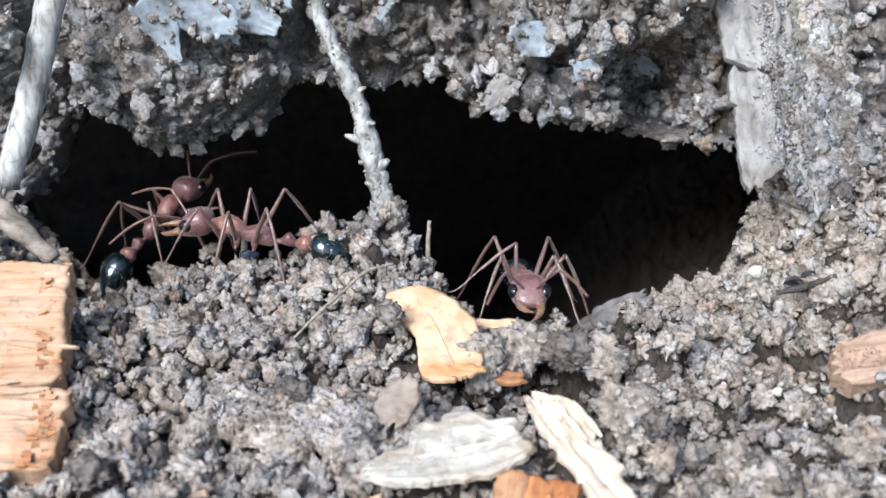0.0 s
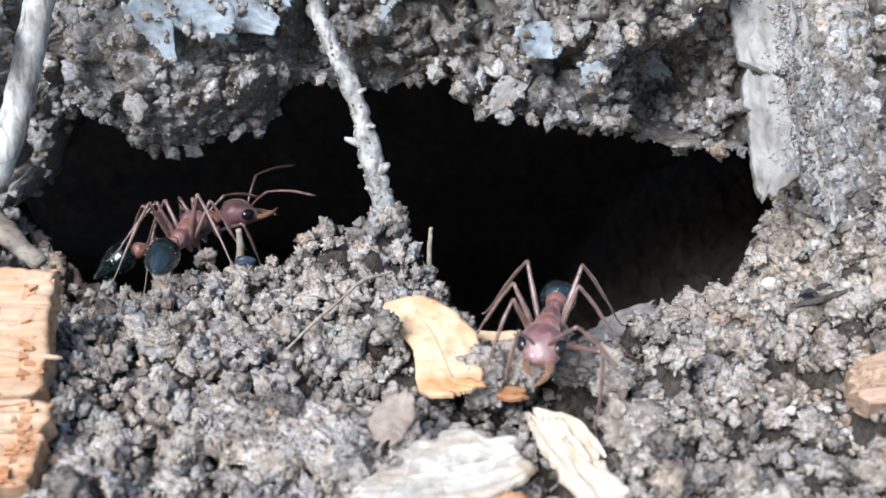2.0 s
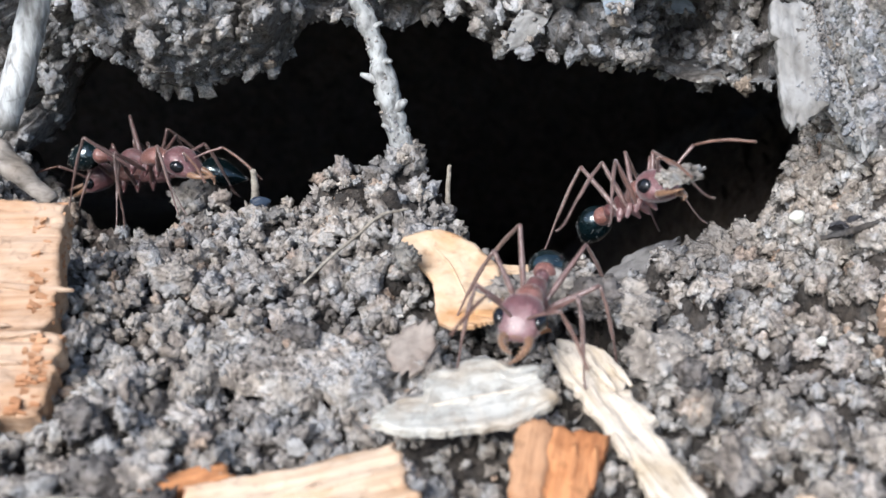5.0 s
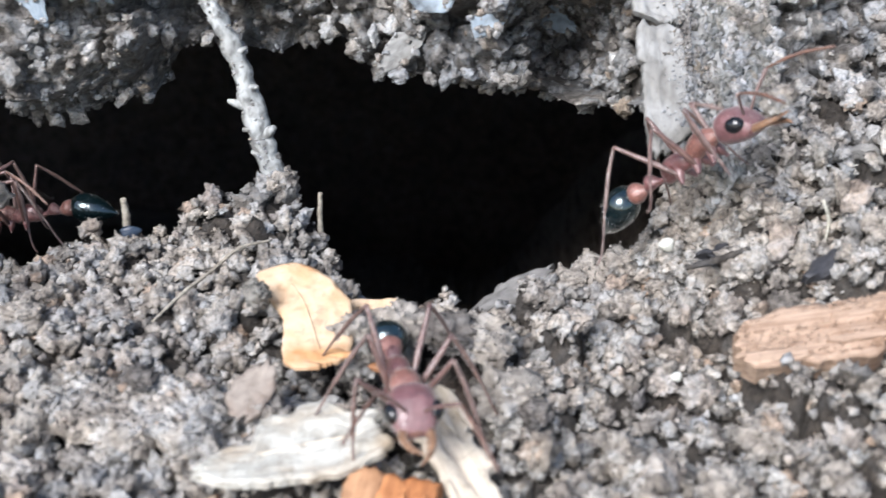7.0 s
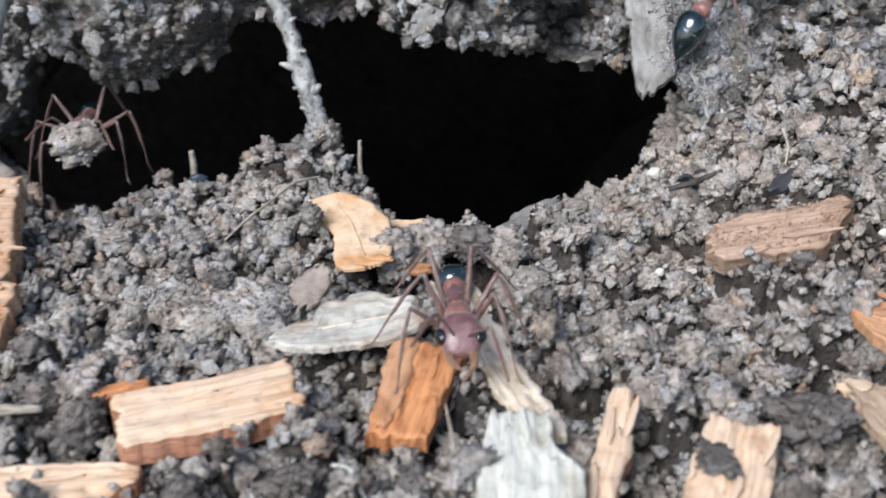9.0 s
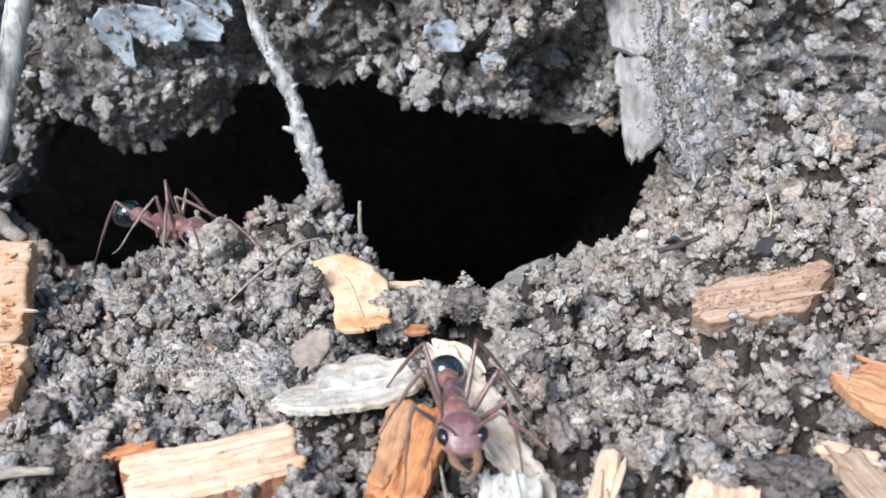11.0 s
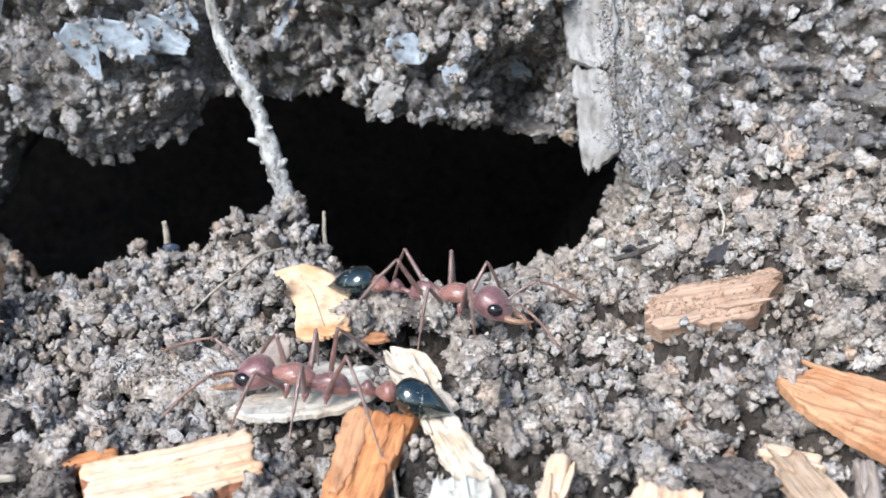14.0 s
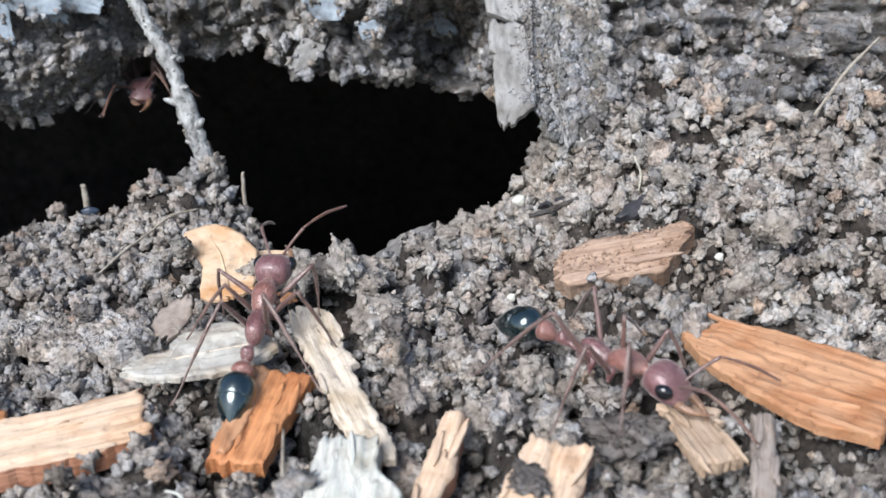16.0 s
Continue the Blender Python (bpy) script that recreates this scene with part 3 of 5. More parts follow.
# ---- wood chips, bark and flakes ----
def chip_mesh(name, stations, thick, mat, seed, ragged=0.5, relief=0.22, curl=0.0, cup=0.0, side_mat=None):
    """A split slab along local x. stations: (u, low v, high v) in mm from end to end."""
    st = np.array(stations, float)
    length = st[-1, 0] - st[0, 0]
    nu, nv = max(8, int(length / 0.32)), max(6, int((st[:, 2] - st[:, 1]).max() / 0.3))
    u, w = np.meshgrid(np.linspace(0, 1, nu), np.linspace(0, 1, nv), indexing="ij")
    rng = np.random.RandomState(seed)
    fray = [np.repeat(rng.normal(size=nv // 2 + 1), 2)[:nv] * 0.1 * ragged for _ in range(2)]
    ends = rough([(0.0, 3.0 * b, 0.0) for b in np.linspace(0, 1, nv)], 0.5, 3, seed) * ragged + fray[0]
    ends2 = rough([(9.0, 3.0 * b, 0.0) for b in np.linspace(0, 1, nv)], 0.5, 3, seed) * ragged + fray[1]
    U = st[0, 0] + u * length
    lo, hi = np.interp(U, st[:, 0], st[:, 1]), np.interp(U, st[:, 0], st[:, 2])
    lo = lo + rough([(a * 0.7, 5.0, 0) for a in U[:, 0]], 0.8, 3, seed + 3)[:, None] * 0.35 * ragged
    hi = hi + rough([(a * 0.7, 11.0, 0) for a in U[:, 0]], 0.8, 3, seed + 4)[:, None] * 0.35 * ragged
    wob = rough([(a * 0.7, 0, 0) for a in U[:, 0]], 1.0, 3, seed + 2)[:, None] * 0.22 * ragged
    V = lo + wob + (hi - lo) * w
    U = U + ends * (1 - u) ** 4 + ends2 * u**4
    streak = rough([(0.0, 2.2 * v, 4.0) for v in V[nu // 2]], 0.8, 3, seed + 5)[None]
    flat = np.stack([U.ravel(), V.ravel(), 0 * V.ravel()], -1)
    split = rough(flat * (0.16, 0.9, 1), 1.0, 2, seed + 8).reshape(U.shape)
    top = thick + relief * (streak + 0.5 * rough(flat * (0.4, 1.5, 1), 0.9, 3, seed + 6).reshape(U.shape) - 1.3 * smooth((split - 0.12) / 0.12))
    edge = np.minimum(np.minimum(w, 1 - w) * nv, np.minimum(u, 1 - u) * nu)
    top = top - np.where(edge < 0.5, 0.16 * min(1, thick), 0)
    bend = curl * (2 * u - 1) ** 2 + cup * (2 * w - 1) ** 2
    T = np.stack([U, V, top + bend], -1).reshape(-1, 3)
    B = np.stack([U, V, 0.12 * streak + bend], -1).reshape(-1, 3)
    f = grid_faces(nu, nv)
    n = nu * nv
    ring = np.concatenate([np.arange(nv), np.arange(1, nu) * nv + nv - 1, (nu - 1) * nv + np.arange(nv - 2, -1, -1), np.arange(nu - 2, 0, -1) * nv])
    nxt = np.roll(ring, -1)
    side = np.stack([ring, nxt, nxt + n, ring + n], 1)
    me = mesh_from(name, np.concatenate([T, B]), np.concatenate([f, f[:, ::-1] + n, side]), mat)
    me.polygons.foreach_set("use_smooth", np.concatenate([np.full(2 * len(f), True), np.full(len(side), False)]))
    if side_mat:
        me.materials.append(side_mat)
        me.polygons.foreach_set("material_index", np.concatenate([np.zeros(len(f), np.int32), np.ones(len(f) + len(side), np.int32)]))
    return me


def chip(name, label, category, at, yaw, stations, thick, mat, seed, tilt=(0, 0), group="", splinters=0, **more):
    """at: the middle of the upper face. splinters: loose fibres standing off the wood."""
    ob = new(name, chip_mesh(name, stations, thick, mat, seed, **more))
    rng = np.random.RandomState(seed + 300)
    for k in range(splinters):
        u = rng.uniform(stations[0][0] * 0.75, stations[-1][0] * 0.75)
        lo, hi = (np.interp(u, [p[0] for p in stations], [p[c] for p in stations]) for c in (1, 2))
        long, v = rng.uniform(1.4, 3.0), lo + (hi - lo) * rng.choice((0.05, 0.3, 0.6, 0.93))
        part("splinter", chip_mesh("splinter", [(-long, -0.08, 0.1), (-0.3 * long, -0.3, 0.28), (0.5 * long, -0.24, 0.26), (long, -0.05, 0.06)], 0.3, mat, seed + 40 + k, ragged=0.25, relief=0.06), ob, "", pose(u * MM, v * MM, (thick - 0.12) * MM, rng.uniform(-12, 12), rng.uniform(-5, 3), rng.uniform(-7, 7)))
    ob.matrix_world = pose(*(v * MM for v in at), tilt[0], tilt[1], yaw) @ pose(0, 0, -thick * MM)
    return tagged(ob, label, category, group)


def vein(leaf, path, radius, mat, seed):
    """A raised rib along a leaf piece, in the leaf's own space (mm)."""
    return part("leaf_vein", tube_mesh("leaf_vein", path, [radius * 0.6, radius, radius * 0.5], mat, seed, ring=6, knots=0.1), leaf, "raised rib of the leaf")


TORN_WOOD = wood_material("torn_red_wood", (0.4, 0.205, 0.13), (0.22, 0.1, 0.058), (0.7, 0.6, 0.5))
CRUSTY_WOOD = wood_material("crusty_brown_wood", (0.38, 0.29, 0.21), (0.2, 0.135, 0.085), (0.6, 0.5, 0.42))
BARK_CHIP = wood_material("grey_brown_bark_chip", (0.3, 0.26, 0.225), (0.15, 0.12, 0.1), (0.7, 0.62, 0.55))
G = "chips round the nest"
chip("wood_chip", "split pale pine chip with a reddish broken underside, on the soil", "wood chip", (-19.9, -60.3, 5.6), 22, [(-7.2, -3.2, 3.3), (-0.4, -3.8, 3.2), (6.7, -3.2, 3.4)], 2.2, PINE, 1, (4, 0), G, splinters=4, side_mat=TORN_WOOD, relief=0.14)
chip("wood_sliver", "small orange wood sliver beside a pine chip", "wood chip", (-28.0, -58.0, 5.0), 30, [(-3, -0.9, 0.9), (0, -1.3, 1.0), (2.6, -1.0, 0.8)], 1.0, ORANGE_WOOD, 2, (0, 4), G)
chip("wood_chip", "bright orange-brown wood chip lying tilted on the soil", "wood chip", (-4.5, -57.7, 5.2), 80, [(-5.9, -2.3, 2.3), (0.2, -2.6, 2.7), (5.7, -3.2, 3.0)], 1.6, ORANGE_WOOD, 3, (0, -6), G, splinters=4)
chip("dry_leaf", "pale cream dead leaf piece, lying on the soil", "leaf", (-10.5, -51.2, 6.5), 22, [(-6.0, -0.8, 0.3), (-5.2, -1.6, 1.2), (-3.5, -2.0, 1.7), (-2.2, -2.3, 1.8), (-1.6, -2.3, 3.6), (0, -2.5, 4.4), (1.2, -2.5, 4.2), (1.8, -2.6, 5.2), (3.6, -2.5, 5.3), (4.6, -2.4, 3.6), (6.6, -1.7, 2.6)], 0.6, LEAF_PALE, 4, (4, 2), G, curl=0.5, ragged=0.8, relief=0.14)
chip("bark_strip", "long pale weathered bark strip, pointed, on the soil", "wood chip", (0.1, -48.8, 5.3), -69, [(-9.2, -1.0, 0.1), (-8.4, -1.3, 1.2), (-7.4, -1.5, 2.0), (-5.2, -1.6, 2.5), (-2.6, -1.7, 2.4), (-2.2, -1.5, 1.9), (0.6, -1.5, 1.9), (2.4, -1.5, 2.5), (2.8, -1.4, 1.5), (6.5, -1.5, 1.5), (10.5, -1.6, 1.6), (14.0, -1.2, 1.9), (16.5, -1.0, 1.3)], 0.8, PALE_WOOD, 5, (5, 1), G, splinters=3, ragged=0.9, relief=0.3)
chip("bark_piece", "broad bleached white bark piece, cracked, on the soil", "bark", (3.6, -70.2, 6.6), -91, [(-7.2, -2.1, 2.1), (-3, -2.8, 2.4), (-0.3, -2.9, 4.6), (7.5, -3.4, 3.6)], 1.2, WHITE_BARK, 6, (0, 3), G, splinters=2)
chip("wood_chip", "narrow tan pine chip standing out of the soil", "wood chip", (10.2, -65.0, 5.2), -104, [(-6.8, -0.9, 0.9), (0.3, -0.9, 1.8), (6.7, -1.0, 1.0)], 1.6, PINE, 7, (0, 5), G, splinters=4, side_mat=TORN_WOOD, relief=0.35)
chip("wood_chip", "wide pale pine chip half covered with soil", "wood chip", (18.2, -69.6, 6.3), -108, [(-6, -2.4, 2.4), (-0.6, -2.9, 2.8), (6.0, -2.8, 2.8)], 1.4, PINE, 8, (0, 4), G, splinters=4, side_mat=TORN_WOOD, relief=0.35)
chip("wood_chip", "weathered tan wood chip with rough broken ends", "wood chip", (27.4, -38.9, 9.9), 3, [(-6.4, -2.2, 0.4), (-5.7, -2.7, 1.3), (-2, -2.9, 2.0), (2.4, -3.0, 2.2), (3.9, -2.8, 2.3), (4.3, -1.8, 2.3), (5.5, -0.8, 2.4), (6.2, 0.4, 1.9)], 2.4, TAN_WOOD, 9, (24, -9), G, splinters=3, relief=0.32, ragged=0.9)
chip("wood_chip", "large flat orange wood chip lying on the soil", "wood chip", (39.1, -54.2, 6.9), -32, [(-8.8, -0.4, 0.5), (-6.3, -2.2, 3.8), (-1.0, -4.2, 4.4), (4.6, -5.6, 4.5), (9.5, -4.9, 4.3)], 1.2, PEACH_WOOD, 10, (6, 2), G, splinters=3, relief=0.16)
chip("wood_chip", "yellowish splintered pine chip on dark soil", "wood chip", (-31.6, -68.6, 3.9), 9, [(-9.2, -3.2, 3.0), (-0.1, -2.6, 2.0), (7.6, -0.9, 1.3)], 1.6, PINE, 11, (3, 0), G, splinters=4, side_mat=TORN_WOOD, relief=0.35)
chip("wood_block", "thick pale pine block with a torn fibrous end", "wood chip", (-48.5, -37.9, 10.0), 8, [(-8, -7.6, 5.6), (2.0, -7.4, 5.3), (5.2, -7.2, 5.0), (6.0, -6.4, 4.6)], 3.2, BLOCK_PINE, 12, (27, 0), G, splinters=4, ragged=0.5, relief=0.25)
chip("wood_block", "thick pale pine block below another one", "wood chip", (-46.5, -48.5, 6.4), 0, [(-7, -4.0, 3.8), (0, -4.2, 3.6), (5.6, -4.0, 3.5), (6.4, -3.6, 3.2)], 2.4, BLOCK_PINE, 13, (20, 0), G, splinters=4)
chip("leaf_flake", "bright orange-yellow flake of dead leaf, crumpled, on the soil", "leaf", (-12.4, -32.2, 7.0), -73, [(-5.2, -2.3, 0.2), (-4.6, -2.8, 1.2), (-3.4, -2.9, 2.1), (-2.0, -2.5, 2.9), (0.2, -1.9, 3.5), (1.6, -1.6, 4.0), (3.6, -1.9, 3.6), (5.2, -2.3, 3.2), (7.0, -2.4, 3.0), (8.0, -1.7, 2.5), (8.6, 0.0, 1.6)], 0.4, ORANGE_LEAF, 14, (9, 6), G, ragged=0.2, relief=0.06, curl=0.3)
chip("wood_chip", "thin grey-brown stick-like bark chip on the soil", "wood chip", (35.0, -66.3, 6.3), -101, [(-5.8, -0.9, 0.9), (5.7, -0.8, 0.8)], 1.3, BARK_CHIP, 15, (0, 3), G, splinters=4)
chip("wood_chip", "small brown crusty chip half under a dark clod", "wood chip", (30.9, -62.7, 6.2), -70, [(-3.4, -1.7, 1.7), (3.3, -1.9, 1.9)], 1.2, CRUSTY_WOOD, 16, (0, 5), G, splinters=4)


# ---- twigs and stubs ----
def tube_mesh(name, path, radii, mat, seed, knots=0.12, ring=14, per_mm=2.2):
    path, radii = np.array(path, float), np.array(radii, float)
    at = np.concatenate([[0], np.cumsum(np.linalg.norm(np.diff(path, axis=0), axis=1))])
    n = max(4, int(at[-1] * per_mm))
    s = np.linspace(0, at[-1], n)
    soft = np.linspace(-0.5, 0.5, 7) * at[-1] / max(3, len(path)) * 0.8
    C = np.mean([np.stack([np.interp(np.clip(s + o, 0, at[-1]), at, path[:, k]) for k in range(3)], 1) for o in soft], 0)
    C[0], C[-1] = path[0], path[-1]
    R = np.interp(s, at, radii)
    D = np.gradient(C, axis=0)
    D /= np.linalg.norm(D, axis=1)[:, None]
    side = np.cross(D, (0.31, 0.92, 0.23))
    side /= np.linalg.norm(side, axis=1)[:, None]
    up = np.cross(side, D)
    a = np.linspace(0, 2 * math.pi, ring, endpoint=False)
    P = C[:, None] + (np.cos(a)[None, :, None] * side[:, None] + np.sin(a)[None, :, None] * up[:, None]) * R[:, None, None]
    bumpy = rough(P.reshape(-1, 3), max(radii) * 1.3, 3, seed).reshape(n, ring)
    P = C[:, None] + (P - C[:, None]) * (1 + knots * 2.2 * bumpy)[..., None]
    i, j = np.meshgrid(np.arange(n - 1), np.arange(ring), indexing="ij")
    f = np.stack([i * ring + j, i * ring + (j + 1) % ring, (i + 1) * ring + (j + 1) % ring, (i + 1) * ring + j], -1).reshape(-1, 4)
    caps = [[n * ring, (j + 1) % ring, j, n * ring] for j in range(ring)] + [[n * ring + 1, (n - 1) * ring + j, (n - 1) * ring + (j + 1) % ring, n * ring + 1] for j in range(ring)]
    bm = bmesh.new()
    vs = [bm.verts.new(Vector(p) * MM) for p in np.concatenate([P.reshape(-1, 3), C[:1], C[-1:]])]
    for q in f:
        bm.faces.new([vs[k] for k in q]).smooth = True
    for q in caps:
        bm.faces.new([vs[k] for k in q[:3]])
    me = bpy.data.meshes.new(name)
    bm.to_mesh(me)
    bm.free()
    me.materials.append(mat)
    return me


def tube(name, label, category, path, radii, mat, seed, **more):
    return tagged(new(name, tube_mesh(name, path, radii, mat, seed, **more)), label, category)


tube("twig", "knobbly grey twig hanging down across the nest hole", "twig", [(-26.5, -5, 37), (-24.8, -7, 29.7), (-23.9, -7.5, 25.3), (-21.6, -8, 21.5), (-20.2, -8.5, 16.9), (-18.9, -9.5, 11.7), (-17.3, -10, 7.2)], [0.6, 0.62, 0.75, 0.92, 1.0, 1.1, 1.0], TWIG_BARK, 31, knots=0.22)
twig = bpy.data.objects["twig"]
for at, way, size in [((-19.6, -8.9, 14.2), (-2.2, -0.3, 0.8), 0.42), ((-18.6, -9.6, 11.6), (1.3, -0.6, 1.2), 0.5), ((-19.9, -8.9, 16.2), (1.2, -0.8, 0.4), 0.36), ((-21.0, -8.4, 19.2), (1.3, -0.4, 0.9), 0.32), ((-19.0, -9.4, 12.6), (-1.4, -0.5, -0.3), 0.4), ((-18.2, -9.8, 9.6), (-1.5, -0.3, 0.6), 0.42), ((-22.6, -7.8, 23.2), (-1.1, -0.4, 0.7), 0.3)]:
    part("knot", tube_mesh("knot", [at, tuple(a + 0.55 * b for a, b in zip(at, way)), tuple(a + b for a, b in zip(at, way))], [size * 1.3, size, size * 0.4], TWIG_BARK, 38, knots=0.2, ring=8), twig)
rng = np.random.RandomState(18)
along = rng.uniform(0, 1, 420) ** 0.7
line = np.stack([np.interp(along, np.linspace(0, 1, 7), c) for c in ((-26.5, -24.8, -23.9, -21.6, -20.2, -18.9, -17.3), (-5, -7, -7.5, -8, -8.5, -9.5, -10), (37, 29.7, 25.3, 21.5, 16.9, 11.7, 7.2))], -1)
way = rng.normal(size=(420, 3)) * (1, 1, 0.35)
crust_v, crust_f = scatter(line + way / np.linalg.norm(way, axis=1)[:, None] * (0.62 + 0.4 * along)[:, None], rng.uniform(0.08, 0.16, 420) + 0.18 * along**3, FINE, 19)
tagged(part("soil_crust", mesh_from("soil_crust", crust_v, crust_f, BANK_SOIL, False), twig, "grey soil grains stuck to the bark"), kind="stuff")
BROWN_BARK = wood_material("brown_grey_bark", (0.25, 0.225, 0.195), (0.1, 0.085, 0.07), (0.6, 0.55, 0.5), grain=(0.5, 1.2, 1.2))
STICK_WOOD = wood_material("peeled_stick_wood", (0.4, 0.415, 0.41), (0.13, 0.125, 0.12), (0.5, 0.46, 0.42), grain=(1.6, 1.6, 0.4))
tube("stick", "pale peeled stick leaning on the soil bank", "stick", [(-46, -7, 42), (-49.6, -11, 29.1), (-52.6, -13.5, 17.8), (-55.2, -15, 11)], [1.35, 1.4, 1.42, 1.3], STICK_WOOD, 32, knots=0.05, per_mm=3)
tube("stick", "short brown-grey broken stick sticking out of the soil", "stick", [(-57, -20, 14), (-54.5, -21, 12.2), (-52.5, -22, 10.6), (-50, -23.2, 9), (-48, -24, 7.5)], [1.2, 1.0, 1.15, 0.95, 0.75], BROWN_BARK, 33, knots=0.16, per_mm=3)
for thing, at, way, r in [("stick", (-55.2, -15, 11), (-0.4, -0.2, -1.0), 0.8), ("stick.001", (-48, -24, 7.5), (1.2, -0.5, -0.9), 0.5)]:
    for k in range(4):
        a = k * 1.7
        p = tuple(c + 0.5 * r * o for c, o in zip(at, (math.cos(a), math.sin(a), 0.1)))
        part("broken_end", tube_mesh("broken_end", [tuple(c - w for c, w in zip(p, way)), p, tuple(c + w * (0.5 + 0.2 * k) for c, w in zip(p, way))], [0.5 * r, 0.42 * r, 0.12], bpy.data.objects[thing].data.materials[0], 410 + k, ring=7, knots=0.2), bpy.data.objects[thing], "splintered broken end")
tube("root_stub", "thin upright grey root stub on the mound", "root stub", [(-13.0, -12.9, 1.0), (-13.05, -12.7, 4.6), (-12.95, -12.6, 7.2)], [0.32, 0.26, 0.2], STRAW, 34, ring=9, knots=0.16, per_mm=4)
tube("root_stub", "pale upright straw stub at the edge of the hole", "root stub", [(-33.0, -9, 0.4), (-32.8, -9, 2.6), (-32.9, -9, 4.4)], [0.42, 0.4, 0.28], STRAW, 35, ring=9, knots=0.16, per_mm=4)
tube("straw", "thin pale straw lying on the soil mound", "straw", [(-24.2, -33.3, 5.4), (-22.2, -30.4, 6.5), (-20.4, -27.2, 6.8), (-18.6, -24.4, 7.6), (-16.1, -22.3, 7.2)], [0.1, 0.17, 0.13, 0.18, 0.1], STRAW, 36, ring=7, knots=0.2, per_mm=4)
tube("root_hair", "curved white root hair on the soil slope", "root hair", [(29.8, -26.6, 14.2), (30.6, -26.6, 12.3), (30.3, -27.2, 10.6)], [0.13, 0.15, 0.1], WHITE_BARK, 37, ring=6, knots=0.02)

ob = tagged(new("seed_husk", mesh_from("seed_husk", crumb_shapes(3, 1, 17, 0.3)[0][0] * (1.25, 0.8, 0.7), crumb_shapes(3, 1, 17, 0.3)[0][1], BLUE_HUSK)), "glossy blue-black seed husk at the foot of a stub", "husk")
ob.matrix_world = pose(-32.0 * MM, -10.6 * MM, 1.6 * MM, 0, 0, 20)
tube("root_hair", "curved white root hair on the soil", "root hair", [(-9.7, -68.4, 5.6), (-8.2, -69.5, 6.2), (-6.7, -72.7, 5.4)], [0.14, 0.16, 0.1], WHITE_BARK, 43, ring=6, knots=0.02)
tube("straw", "thin bent straw lying across the soil", "straw", [(-1.9, -60.8, 5.6), (-1.2, -66, 6.3), (-0.6, -70.3, 5.6)], [0.13, 0.17, 0.12], STRAW, 44, ring=6)
tube("straw", "pale flat straw beside the pine chips", "straw", [(-39, -62.8, 5.2), (-36, -62.1, 5.6), (-32.8, -61.5, 5.4)], [0.3, 0.45, 0.3], STRAW, 45, ring=8)
tube("root", "thin dark root lying at the foot of the bank", "root", [(19.2, -27.2, 8.0), (21.6, -27.6, 9.0), (24.2, -27.6, 10.2)], [0.25, 0.3, 0.2], HUMUS, 46, ring=7, knots=0.2)
tube("straw", "thin grey stalk on the bank slope", "straw", [(46.5, -29.5, 19.5), (50.5, -25, 22.5), (54.4, -21.5, 24.5)], [0.16, 0.2, 0.14], STRAW, 47, ring=6)
CHARCOAL = wood_material("charred_wood", (0.045, 0.045, 0.05), (0.02, 0.02, 0.022), (0.7, 0.7, 0.7), 0.5)
chip("charred_chip", "small black charred chip in the soil slope", "wood chip", (22.6, -25.2, 8.8), 20, [(-1.9, -0.3, 0.4), (-0.6, -0.8, 0.6), (1.0, -0.5, 0.8), (1.8, -0.2, 0.3)], 0.8, CHARCOAL, 17, (20, 0), G, ragged=1.2, relief=0.35)
chip("charred_chip", "small black charred chip in the soil slope", "wood chip", (29.6, -30.6, 10.8), 45, [(-2.2, -0.3, 0.5), (-0.8, -0.9, 0.7), (0.8, -0.6, 0.9), (2.2, -0.3, 0.2)], 0.9, CHARCOAL, 18, (14, -14), G, ragged=1.2, relief=0.4)
chip("leaf_stalk", "orange-brown broken leaf stalk beside the orange flake", "leaf", (-6.8, -30.4, 6.0), 6, [(-2.4, -0.7, 0.6), (0, -0.5, 0.5), (2.6, -0.35, 0.3)], 0.4, ORANGE_LEAF, 19, (4, 0), G)
chip("wood_sliver", "small pale wood sliver on dark soil", "wood chip", (30.8, -58.9, 6.0), -14, [(-2.4, -0.8, 0.9), (2.4, -0.9, 0.7)], 0.9, PINE, 21, (0, 6), G)

chip("leaf_fragment", "brownish-pink torn leaf fragment leaning on the pale leaf", "leaf", (-14.6, -43.4, 6.2), 70, [(-2.6, -1.4, 1.0), (-1.4, -1.9, 1.7), (0.6, -1.6, 1.9), (1.9, -1.2, 1.5), (2.6, -0.5, 0.6)], 0.35, PINK_LEAF, 24, (-6, -16), G, ragged=1.0, relief=0.15)
chip("leaf_fragment", "small rust-brown leaf crumb beside the pale leaf", "leaf", (-5.6, -37.2, 4.6), -20, [(-1.6, -0.5, 0.4), (0, -0.9, 0.8), (1.5, -0.4, 0.5)], 0.4, RUST_LEAF, 25, (12, 0), G, ragged=0.9)
split = part("split_face", chip_mesh("split_face", [(-5.2, -0.4, 0.9), (-2.0, -1.0, 1.2), (2.0, -1.2, 1.3), (5.6, -1.1, 1.2)], 0.5, PEACH_WOOD, 404, ragged=0.7, relief=0.2), bpy.data.objects["wood_chip.001"], "paler freshly split face", pose(0, 1.5 * MM, 1.35 * MM, -8, 0, 3))
vein(bpy.data.objects["dry_leaf"], [(-5.0, 0.2, 0.75), (0, 0.7, 0.42), (6.0, 0.6, 0.7)], 0.16, PALE_WOOD, 401)
vein(bpy.data.objects["leaf_flake"], [(-4.2, -0.8, 0.5), (0, 0.4, 0.38), (7.2, 0.4, 0.55)], 0.12, ORANGE_LEAF, 402)
